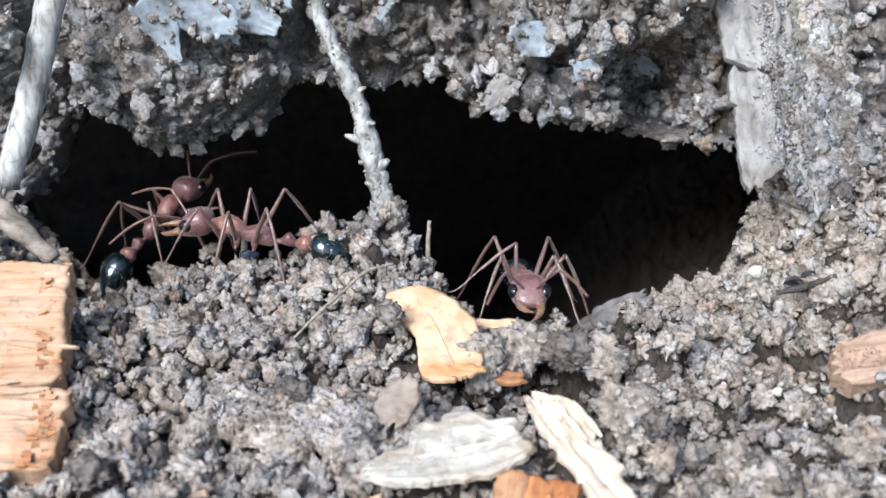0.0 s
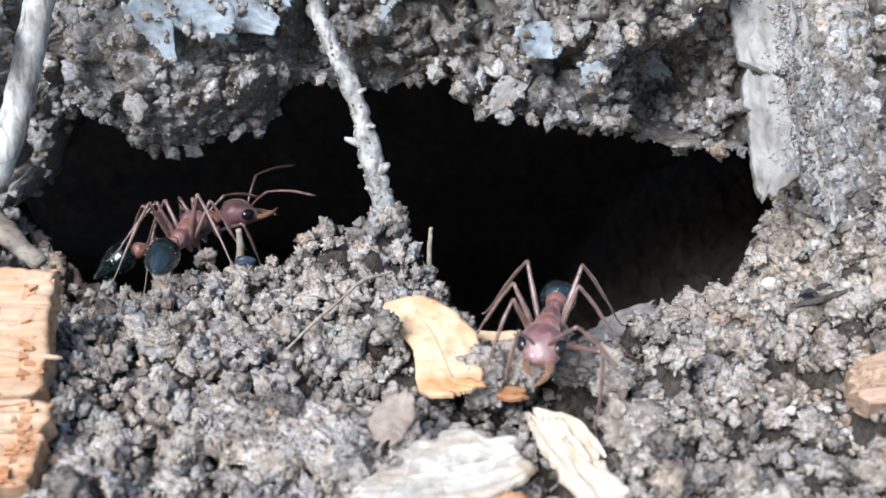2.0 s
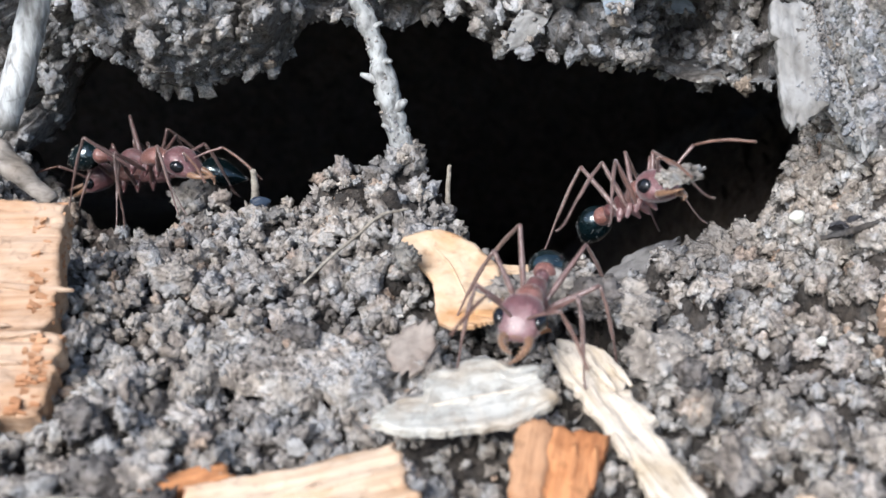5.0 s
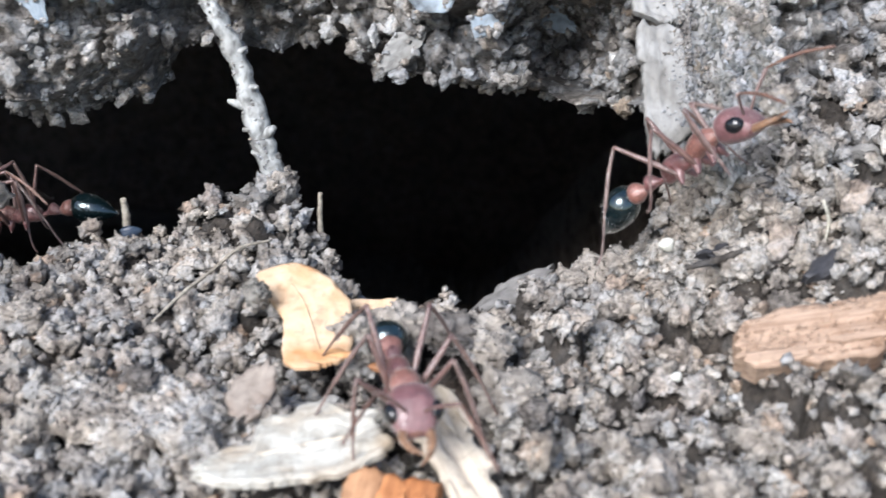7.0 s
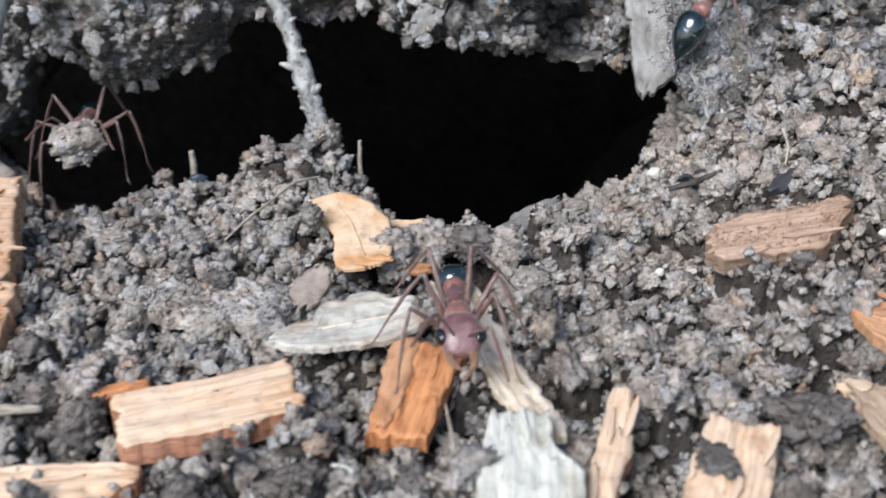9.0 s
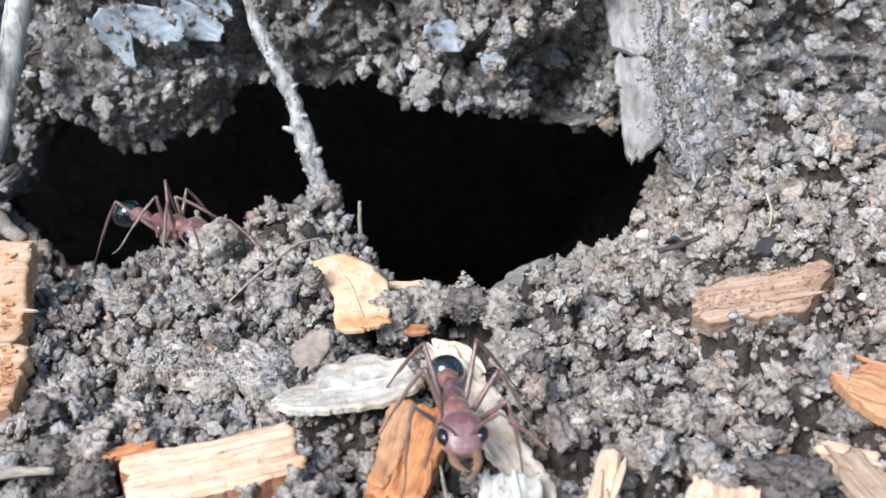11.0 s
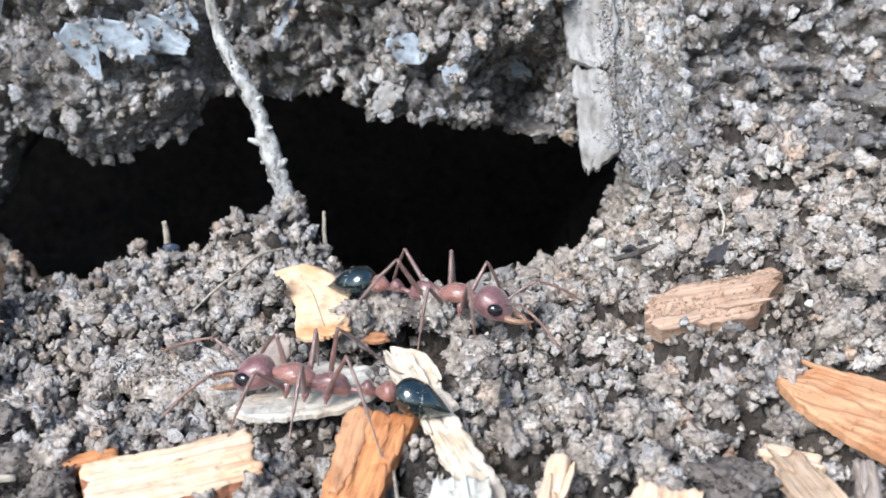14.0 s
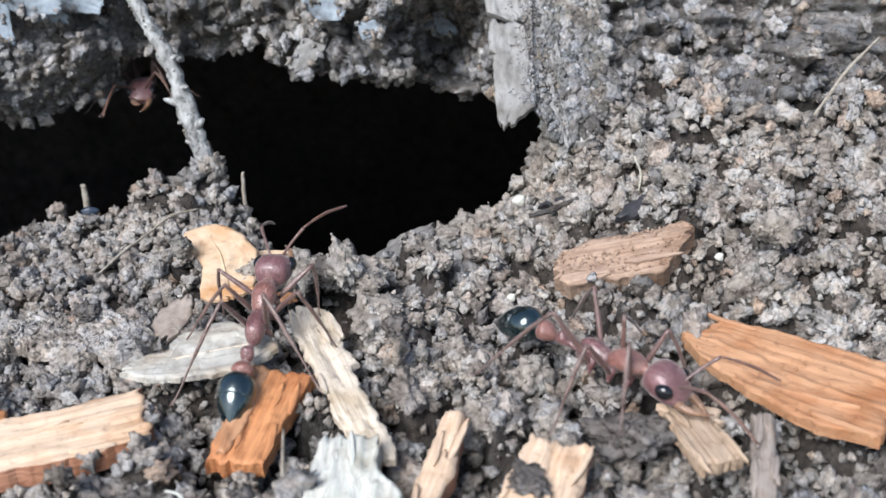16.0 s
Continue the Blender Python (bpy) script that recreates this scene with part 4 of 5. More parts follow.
tip = part("leaf_tip", chip_mesh("leaf_tip", [(-1.2, -0.4, 0.3), (0, -0.6, 0.5), (1.3, -0.3, 0.2)], 0.3, AMBER_LEAF, 403, ragged=0.5, relief=0.08), bpy.data.objects["leaf_flake"], "dark orange withered tip", pose(7.6 * MM, 1.6 * MM, 0.36 * MM, 0, -2, 60))


def flecks(ob, stations, thick, count, seed):
    """Torn crumbs of wood standing all over a chip's upper face."""
    rng = np.random.RandomState(seed)
    u = rng.uniform(stations[0][0], stations[-1][0], count)
    lo, hi = (np.interp(u, [p[0] for p in stations], [p[c] for p in stations]) for c in (1, 2))
    edge = rng.beta(0.6, 0.6, count)
    v, f = scatter(np.stack([u, lo + (hi - lo) * edge, np.full(count, thick - 0.05)], -1), rng.uniform(0.04, 0.15, count), FINE, seed)
    tagged(part("wood_crust", mesh_from("wood_crust", v, f, ob.data.materials[0], False), ob, "torn wood crumbs"), kind="stuff")


for ob in [o for o in scene.objects if o.name.startswith("wood_chip") and o.parent is None]:
    if ob.data.materials[0] == TAN_WOOD:
        flecks(ob, [(-6.2, -2.0, 0.4), (-5.5, -2.5, 1.3), (2.4, -2.8, 2.0), (4.2, -1.8, 2.1), (6.0, 0.2, 1.8)], 2.4, 700, 501)
    elif ob.data.materials[0] == PEACH_WOOD:
        flecks(ob, [(-8.4, -0.3, 0.4), (-6.3, -2.0, 3.6), (-1.0, -4.0, 4.2), (4.6, -5.3, 4.3), (9.0, -4.7, 4.1)], 1.2, 120, 502)

def torn_end(ob, u, lo, hi, thick, mat, seed):
    """Short torn fibres bristling from the end of a block."""
    rng = np.random.RandomState(seed)
    verts, faces = [], []
    for k in range(170):
        v, z = rng.uniform(lo, hi), rng.uniform(0.15, 1.02) * thick
        long, wide = rng.uniform(0.15, 0.75), rng.uniform(0.12, 0.34)
        start = u - rng.uniform(0.3, 1.6) * (z > 0.85 * thick)
        way = np.array([1, rng.normal() * 0.18, rng.normal() * 0.2])
        base = np.array([start - 0.3, v, z])
        box = [base + (0, -wide, -wide), base + (0, wide, -wide), base + (0, wide, wide), base + (0, -wide, wide)]
        verts += box + [q * 0.5 + (base + way * (long + 0.3)) * 0.5 + way * 0.5 * long for q in box]
        n = 8 * k
        faces += [[n, n + 1, n + 5, n + 4], [n + 1, n + 2, n + 6, n + 5], [n + 2, n + 3, n + 7, n + 6], [n + 3, n, n + 4, n + 7], [n + 4, n + 5, n + 6, n + 7]]
    return tagged(part("torn_end", mesh_from("torn_end", np.array(verts), faces, mat, False), ob, "orange torn wood fibres"), kind="stuff")


torn_end(bpy.data.objects["wood_block"], 5.4, -6.6, 4.8, 3.2, PEACH_WOOD, 511)
torn_end(bpy.data.objects["wood_block.001"], 5.8, -3.7, 3.3, 2.4, PEACH_WOOD, 512)

# ---- bark slab and flakes on the bank ----
chip("bark_slab", "flat pale grey bark slab, cracked across, set in the bank", "bark", (21.0, -15.7, 21.8), -90, [(-3.7, -5.4, -2.4), (-3.3, -5.8, -1.7), (-0.2, -5.5, -1.2), (0.0, -4.8, -1.3), (0.2, -5.4, -1.1), (2.2, -5.2, -1.5), (5.2, -5.0, -0.9), (6.3, -4.9, -0.8), (6.7, -4.8, -1.4), (7.5, -4.7, -1.9), (7.8, -4.7, -2.7), (8.4, -4.6, -3.0)], 0.9, GREY_BARK, 41, (0, 43), ragged=0.7, relief=0.16)
clean = bpy.data.objects["bark_slab"]
part("slab_piece", chip_mesh("slab_piece", [(-16, -6.3, -0.8), (-9, -6.2, -0.2), (-6.6, -6.0, -0.9), (-5.1, -5.8, -1.2), (-4.7, -4.2, -1.3), (-4.3, -3.6, -1.5), (-3.95, -3.2, -2.0)], 0.95, GREY_BARK, 45, ragged=0.6, relief=0.16), clean, "upper piece beyond a torn crack", pose(0, 0, 0.05 * MM, 0, -1.2, 0))
chip("bark_slab", "soil-stained grey bark slab beside a cleaner one", "bark", (21.0, -14.9, 20.8), -90, [(-16, -2.0, 4.4), (-9, -2.0, 6.5), (-6, -2.0, 5.0), (-2, -2.0, 6.8), (2, -2.0, 7.4), (5.0, -1.8, 7.0), (6.4, -1.0, 6.5), (7.4, -0.2, 6.1), (8.8, 0.7, 5.2), (9.8, 1.8, 4.0)], 0.8, STAINED_BARK, 42, (-17, 43), ragged=1.4, relief=0.4)
stained = bpy.data.objects["bark_slab.001"]


def crusted(ob, u, v, z, radii, shapes, mat, seed, label):
    """Soil stuck to a slab at places u, v on its upper face."""
    cv, cf = scatter(np.stack([u, v, np.full(len(u), z)], -1), radii, shapes, seed)
    tagged(part("soil_crust", mesh_from("soil_crust", cv, cf, mat), ob, label), kind="stuff")


rng = np.random.RandomState(8)
def slab_end(v):
    return np.interp(v, [-2, -1, 0.5, 1.8, 4, 6], [5, 6.2, 8.4, 9.4, 9.3, 7])


v = rng.uniform(-1.6, 6.8, 2200)
u = -15 + (slab_end(v) + 15) * rng.uniform(0, 1, 2200)
crusted(stained, u, v, 0.75, rng.uniform(0.06, 0.2, 2200) + 0.25 * rng.uniform(0, 1, 2200) ** 4, FINE, BANK_SOIL, 9, "fine grey soil stuck to the bark")
v = -0.6 + 7.6 * rng.uniform(0, 1, 420) ** 0.7
u = -15 + (slab_end(v) + 15) * rng.uniform(0, 1, 420)
crusted(stained, u, v, 0.7, rng.uniform(0.2, 0.45, 420) + 0.07 * np.clip(v, 0, 7), SMALL, DAMP_SOIL, 12, "dark grey soil crumbs stuck to the bark")
v = 2.5 + 5.2 * rng.uniform(0, 1, 300)
u = -15 + (np.minimum(slab_end(v), 8) + 15) * rng.uniform(0, 1, 300)
crusted(stained, u, v, 0.7, rng.uniform(0.3, 0.95, 300), SMALL, BANK_SOIL, 13, "grey soil crumbs creeping over the bark")
u = rng.uniform(-15, 6, 900)
v = -1.0 - rng.exponential(0.5, 900)
crusted(clean, u[v > -5], v[v > -5], 0.92, rng.uniform(0.05, 0.2, 900)[v > -5], FINE, BANK_SOIL, 10, "fine grey soil along the slab's edge")


def flake(label, at, turn, outline, thick=0.14, mat=FLAKE, seed=0):
    """A thin flat flake standing on the bank; outline: (along, low, high)."""
    ob = new("soil_flake", chip_mesh("soil_flake", [tuple(1.3 * c for c in row) for row in outline], thick, mat, seed, ragged=0.6, relief=0.08, curl=0.4))
    near = bank_point(np.full(120, at[0]), np.linspace(0, 24, 120))
    n = bank_lumps(near)
    near[:, 1] -= n * 1.1
    near[:, 2] += n * 0.4
    face = near[np.argmin(np.abs(near[:, 2] - at[2])), 1]
    ob.matrix_world = pose(at[0] * MM, (face - 1.6) * MM, at[2] * MM, *turn)
    rng = np.random.RandomState(seed)
    u = rng.uniform(outline[0][0], outline[-1][0], 16) * 1.25
    lo, hi = (np.interp(u, [1.3 * p[0] for p in outline], [1.3 * p[c] for p in outline]) for c in (1, 2))
    v, f = scatter(np.stack([u, lo + (hi - lo) * rng.beta(0.25, 0.25, 16), thick + 0.4 * (u / (1.3 * outline[-1][0])) ** 2], -1), rng.uniform(0.08, 0.5, 16), SMALL, seed)
    tagged(part("soil_crust", mesh_from("soil_crust", v, f, BANK_SOIL), ob, "soil crumbs stuck to the flake"), kind="stuff")
    return tagged(ob, label, "flake", "flakes on the bank")


flake("blue-grey pointed flake stuck to the soil bank", (-40.0, -11.3, 25.0), (80, 68, 0), [(-2.8, -1.8, 1.6), (-0.5, -1.5, 1.4), (3.0, -0.1, 0.2)], seed=51)
flake("ragged blue-grey flake on the soil bank", (-36.0, -11.6, 26.2), (84, 12, 4), [(-3.2, -1.0, 1.4), (0, -1.8, 1.7), (2.6, -0.8, 1.2)], seed=52)
flake("ragged blue-grey flake on the soil bank", (-32.6, -11.0, 25.6), (82, 24, -6), [(-2.6, -1.3, 1.4), (0.4, -1.6, 1.8), (3.0, -0.6, 0.9)], seed=53)
flake("small blue-grey flake half buried in the bank", (-29.8, -10.8, 27.6), (74, 40, 14), [(-1.6, -0.8, 0.9), (0.2, -1.2, 1.0), (1.8, -0.3, 0.5)], seed=59)
flake("small blue-grey flake half buried in the bank", (2.6, -6.4, 22.8), (70, -20, 8), [(-1.3, -0.7, 0.7), (0.2, -1.0, 0.8), (1.4, -0.3, 0.4)], seed=60)
flake("grey flake tucked under another on the bank", (-35.2, -10.9, 23.6), (84, 8, 0), [(-1.6, -0.8, 0.9), (1.7, -0.6, 0.6)], seed=54)
flake("rounded grey-blue scale on the bank above the hole", (-3.0, -5.6, 24.6), (74, 30, 0), [(-1.9, -0.9, 0.7), (0, -1.6, 1.5), (1.9, -0.6, 0.9)], seed=55)
flake("pale brownish leaf flake on the roof edge of the hole", (-5.8, -7.0, 18.0), (78, -38, 10), [(-2.2, -0.7, 0.5), (0.2, -1.1, 1.1), (2.3, -0.3, 0.2)], mat=GREY_BARK, seed=56)
flake("blue-grey flake at the edge of the hole", (9.4, -11.8, 19.2), (66, 34, 12), [(-1.9, -0.9, 1.0), (0, -1.2, 1.2), (2.0, -0.3, 0.4)], seed=57)
flake("narrow grey blade of dead grass on the bank", (-17.4, -7.2, 27.5), (82, -62, 0), [(-3.0, -0.3, 0.3), (0, -0.5, 0.5), (3.2, -0.2, 0.2)], seed=58)


# ---- clods and stones ----
STONE_GREY = wood_material("grey_stone", (0.15, 0.145, 0.14), (0.09, 0.087, 0.084), (0.7, 0.68, 0.65), grain=(0.8, 0.8, 0.8))
def clod_mesh(name, grains, mat, seed, squash=(1, 1, 0.85)):
    """A clod of radius 1 mm: a lobed core with fine grains all over it."""
    rng = np.random.RandomState(seed)
    core, core_f = lobed_shapes(1, seed, 4, 0.4, 0.5, 0.4)[0]
    core = core * 0.9
    near = rng.randint(0, len(core), grains)
    v, f = scatter(core[near] * rng.uniform(0.94, 1.06, grains)[:, None], np.exp(rng.uniform(np.log(0.03), np.log(0.13), grains)), FINE, seed)
    return mesh_from(name, core * squash, core_f, mat), mesh_from("grain_crust", v * squash, f, mat)


CLODS = [clod_mesh("soil_clod", 190, CLOD_SOIL, 71 + k) for k in range(3)] + [clod_mesh("soil_clod", 190, HUMUS, 75 + k) for k in range(2)] + [clod_mesh("soil_clod", 190, DAMP_SOIL, 77)]


def clod(label, at, radius, which, turn=0, squash=1.0):
    ob = new("soil_clod", CLODS[which][0])
    tagged(part("grain_crust", CLODS[which][1], ob), kind="stuff")
    ob.matrix_world = pose(*(v * MM for v in at), 0, 0, turn) @ Matrix.Diagonal((radius, radius, radius * squash, 1))
    return tagged(ob, label, "soil clod", "clods round the hole")


clod("crumbly grey clod at the front edge of the hole", (-3.8, -33.4, 5.2), 2.6, 0, 20, 0.9)
clod("crumbly grey clod at the front edge of the hole", (2.2, -34.2, 5.4), 2.4, 1, 80, 0.8)
clod("dark crumbly clod bridging the little burrow", (0.0, -35.6, 6.2), 2.7, 3, 50, 0.75)
clod("crumbly grey clod bridging the little burrow", (2.7, -36.2, 5.6), 2.0, 1, 250, 0.8)
clod("small grey clod beside the orange leaf flake", (-7.4, -36.4, 4.4), 1.9, 2, 10)
clod("small crumbly clod beside the orange leaf flake", (-5.2, -34.0, 3.8), 2.0, 0, 130)
clod("pale lumpy clod beside the bark strip", (4.4, -42.4, 4.9), 2.9, 2, 40, 1.0)
clod("dark clod resting on a paler one", (6.2, -44.9, 5.2), 1.6, 3, 15)
clod("dark humus clod between the wood chips", (25.8, -61.4, 5.2), 3.1, 4, 70, 0.75)
clod("dark humus clod beside the bark piece", (-3.6, -69.5, 4.0), 2.4, 3, 120)
clod("dark humus clod lying on the pale pine chip", (17.2, -68.6, 6.5), 1.9, 4, 20, 0.4)
clod("grey crumbly clod on the front rim of the hole", (12.6, -18.4, 2.4), 2.2, 1, 200, 0.8)
clod("grey crumbly clod on the front rim of the hole", (15.0, -18.0, 3.2), 2.1, 0, 100, 0.8)
clod("grey crumbly clod on the front rim of the hole", (10.2, -20.4, 2.4), 2.0, 2, 20, 0.8)
clod("grey crumbly clod under the twig on the mound", (-17.2, -10.6, 7.0), 1.7, 0, 250)
clod("dark clod lying on the orange leaf flake", (-15.8, -33.2, 8.0), 1.6, 5, 300)
clod("grey crumbly clod covering the leaf flake's edge", (-7.4, -35.8, 6.0), 2.0, 0, 40, 0.9)
clod("brown earth lump on the soil bank", (-54.5, -16.0, 27.0), 2.6, 2, 35)
clod("dark clod at the edge of the pine chip", (-29.5, -62.5, 4.6), 2.3, 4, 160)
clod("dark clod in front of the pine chips", (-34.0, -59.0, 4.8), 2.6, 3, 210)
for label, at, radius, which, turn in [
    ("grey soil clod on the flat ground", (12.0, -47.0, 4.2), 1.7, 1, 12), ("grey soil clod on the flat ground", (18.5, -52.0, 4.6), 2.0, 0, 55), ("grey soil clod on the flat ground", (22.0, -46.5, 5.0), 1.8, 2, 95),
    ("grey soil clod on the slope", (38.0, -44.5, 9.2), 2.0, 1, 140), ("grey soil clod on the slope", (41.5, -38.0, 11.4), 2.2, 0, 190), ("grey soil clod on the flat ground", (-24.0, -40.0, 4.4), 1.6, 3, 220),
    ("grey soil clod on the flat ground", (-30.0, -46.5, 4.2), 1.9, 0, 260), ("grey soil clod on the flat ground", (-22.5, -47.5, 4.2), 1.6, 1, 300), ("grey soil clod on the flat ground", (-36.0, -31.0, 4.3), 1.9, 2, 330),
    ("dark soil clod on the flat ground", (-37.0, -52.5, 4.4), 2.2, 3, 5), ("grey soil clod at the foot of the bank", (23.0, -27.0, 8.4), 1.7, 1, 45), ("grey soil clod on the slope", (34.0, -29.5, 13.2), 1.8, 2, 75),
    ("grey soil clod on the flat ground", (9.5, -53.5, 4.4), 1.7, 0, 15), ("grey soil clod on the flat ground", (14.5, -57.5, 4.4), 2.0, 2, 65), ("dark soil clod on the flat ground", (-12.5, -68.5, 4.0), 2.2, 4, 105), ("dark soil clod on the flat ground", (-20.0, -70.0, 4.0), 2.0, 3, 155)]:
    clod(label, at, radius, which, turn)

chip("mud_plate", "pale grey plate of dried mud, cracked, lying on the soil", "dried mud", (-22.8, -45.0, 5.7), -8, [(-6.8, -0.8, 1.0), (-5.2, -2.6, 1.8), (-1.4, -3.2, 3.0), (2.2, -2.5, 3.2), (5.2, -2.8, 2.0), (6.6, -0.9, 0.7)], 1.6, MUD, 22, (4, 0), ragged=1.6, relief=0.6)
rng = np.random.RandomState(31)
crust_v, crust_f = scatter(np.stack([rng.uniform(-6, 6, 420), rng.uniform(-2.6, 2.8, 420), np.full(420, 1.5)], -1), rng.uniform(0.08, 0.2, 420) + 0.4 * rng.uniform(0, 1, 420) ** 6, FINE, 32)
tagged(part("soil_crust", mesh_from("soil_crust", crust_v, crust_f, SOIL, False), bpy.data.objects["mud_plate"], "loose soil grains on the mud"), kind="stuff")
clod("dark clod lying on the pale mud plate", (-22.6, -42.8, 6.2), 1.5, 3, 40, 0.6)
chip("flat_stone", "smooth flat grey stone leaning on the front rim of the hole", "stone", (5.2, -19.4, 1.3), 12, [(-4.2, -0.8, 0.3), (-1.5, -1.5, 0.8), (1.8, -1.7, 1.0), (4.0, -1.2, 0.4)], 1.1, STONE_GREY, 23, (30, -24), ragged=0.9, relief=0.3)

# single stones, part of the ground they lie in
STONE = soil_material("stone", [(0.0, (0.2, 0.19, 0.18)), (1.0, (0.3, 0.29, 0.28))])
STONE.node_tree.links.new(ramp(STONE.node_tree.nodes, STONE.node_tree.links, STONE.node_tree.nodes.new("ShaderNodeObjectInfo").outputs["Random"], SOIL_STOPS), STONE.node_tree.nodes["Principled BSDF"].inputs["Base Color"])
STONES = [mesh_from("stone", v, f, STONE, False) for v, f in crumb_shapes(2, 8, 91, 0.45)]
rng = np.random.RandomState(5)
for k in range(110):
    x, y = rng.uniform(-48, 46), rng.uniform(-72, -16)
    if y > np.interp(x, LIP_X, LIP_Y) - 1 or bed(x, y) > 0.1:
        continue
    r = rng.uniform(0.45, 1.0)
    p = np.array([[x, y, float(ground_z(x, y))]])
    ob = part("stone", STONES[k % 8], ground)
    ob.matrix_world = pose(x * MM, y * MM, (p[0, 2] + float(lumps(p, 1)[0]) + 0.35 * r) * MM, *rng.uniform(0, 360, 3)) @ Matrix.Diagonal((r, r, r, 1))
for label, at, r in [("small white quartz pebble at the hole's edge", (18.4, -22.4, 7.6), 0.65), ("tiny white pebble on the soil", (17.0, -39.5, 5.4), 0.4), ("small white pebble on the slope", (36.0, -41.0, 10.2), 0.4)]:
    ob = tagged(new("pebble", mesh_from("pebble", crumb_shapes(3, 1, 7, 0.25)[0][0] * r, crumb_shapes(3, 1, 7, 0.25)[0][1], WHITE_BARK)), label, "pebble")
    ob.matrix_world = pose(*(v * MM for v in at))


# ---- ants ----
def loft_mesh(name, stations, mat, ring=18, box=2.0):
    """A smooth body along local x. stations: (x, centre z, half width, half height); box above 2 squares its section."""
    st = np.array(stations, float)
    n = max(10, 3 * len(st))
    t = np.linspace(0, len(st) - 1, n)
    i = np.clip(t.astype(int), 0, len(st) - 2)
    w = (t - i)[:, None]
    p0, p1, p2, p3 = st[np.clip(i - 1, 0, None)], st[i], st[i + 1], st[np.clip(i + 2, None, len(st) - 1)]
    S = 0.5 * (2 * p1 + (p2 - p0) * w + (2 * p0 - 5 * p1 + 4 * p2 - p3) * w**2 + (3 * p1 - p0 - 3 * p2 + p3) * w**3)
    S[:, 2:] = np.maximum(S[:, 2:], 0.02)
    a = np.linspace(0, 2 * math.pi, ring, endpoint=False)
    P = np.stack([np.repeat(S[:, :1], ring, 1), S[:, 2:3] * np.sign(np.cos(a)) * np.abs(np.cos(a)) ** (2 / box), S[:, 1:2] + S[:, 3:4] * np.sign(np.sin(a)) * np.abs(np.sin(a)) ** (2 / box)], -1).reshape(-1, 3)
    i, j = np.meshgrid(np.arange(n - 1), np.arange(ring), indexing="ij")
    f = np.stack([i * ring + j, (i + 1) * ring + j, (i + 1) * ring + (j + 1) % ring, i * ring + (j + 1) % ring], -1).reshape(-1, 4)
    bm = bmesh.new()
    vs = [bm.verts.new(Vector(p) * MM) for p in P]
    for q in f:
        bm.faces.new([vs[k] for k in q])
    bm.faces.new(vs[:ring][::-1])
    bm.faces.new(vs[-ring:])
    bmesh.ops.recalc_face_normals(bm, faces=bm.faces)
    for face in bm.faces:
        face.smooth = True
    me = bpy.data.meshes.new(name)
    bm.to_mesh(me)
    bm.free()
    me.materials.append(mat)
    return me


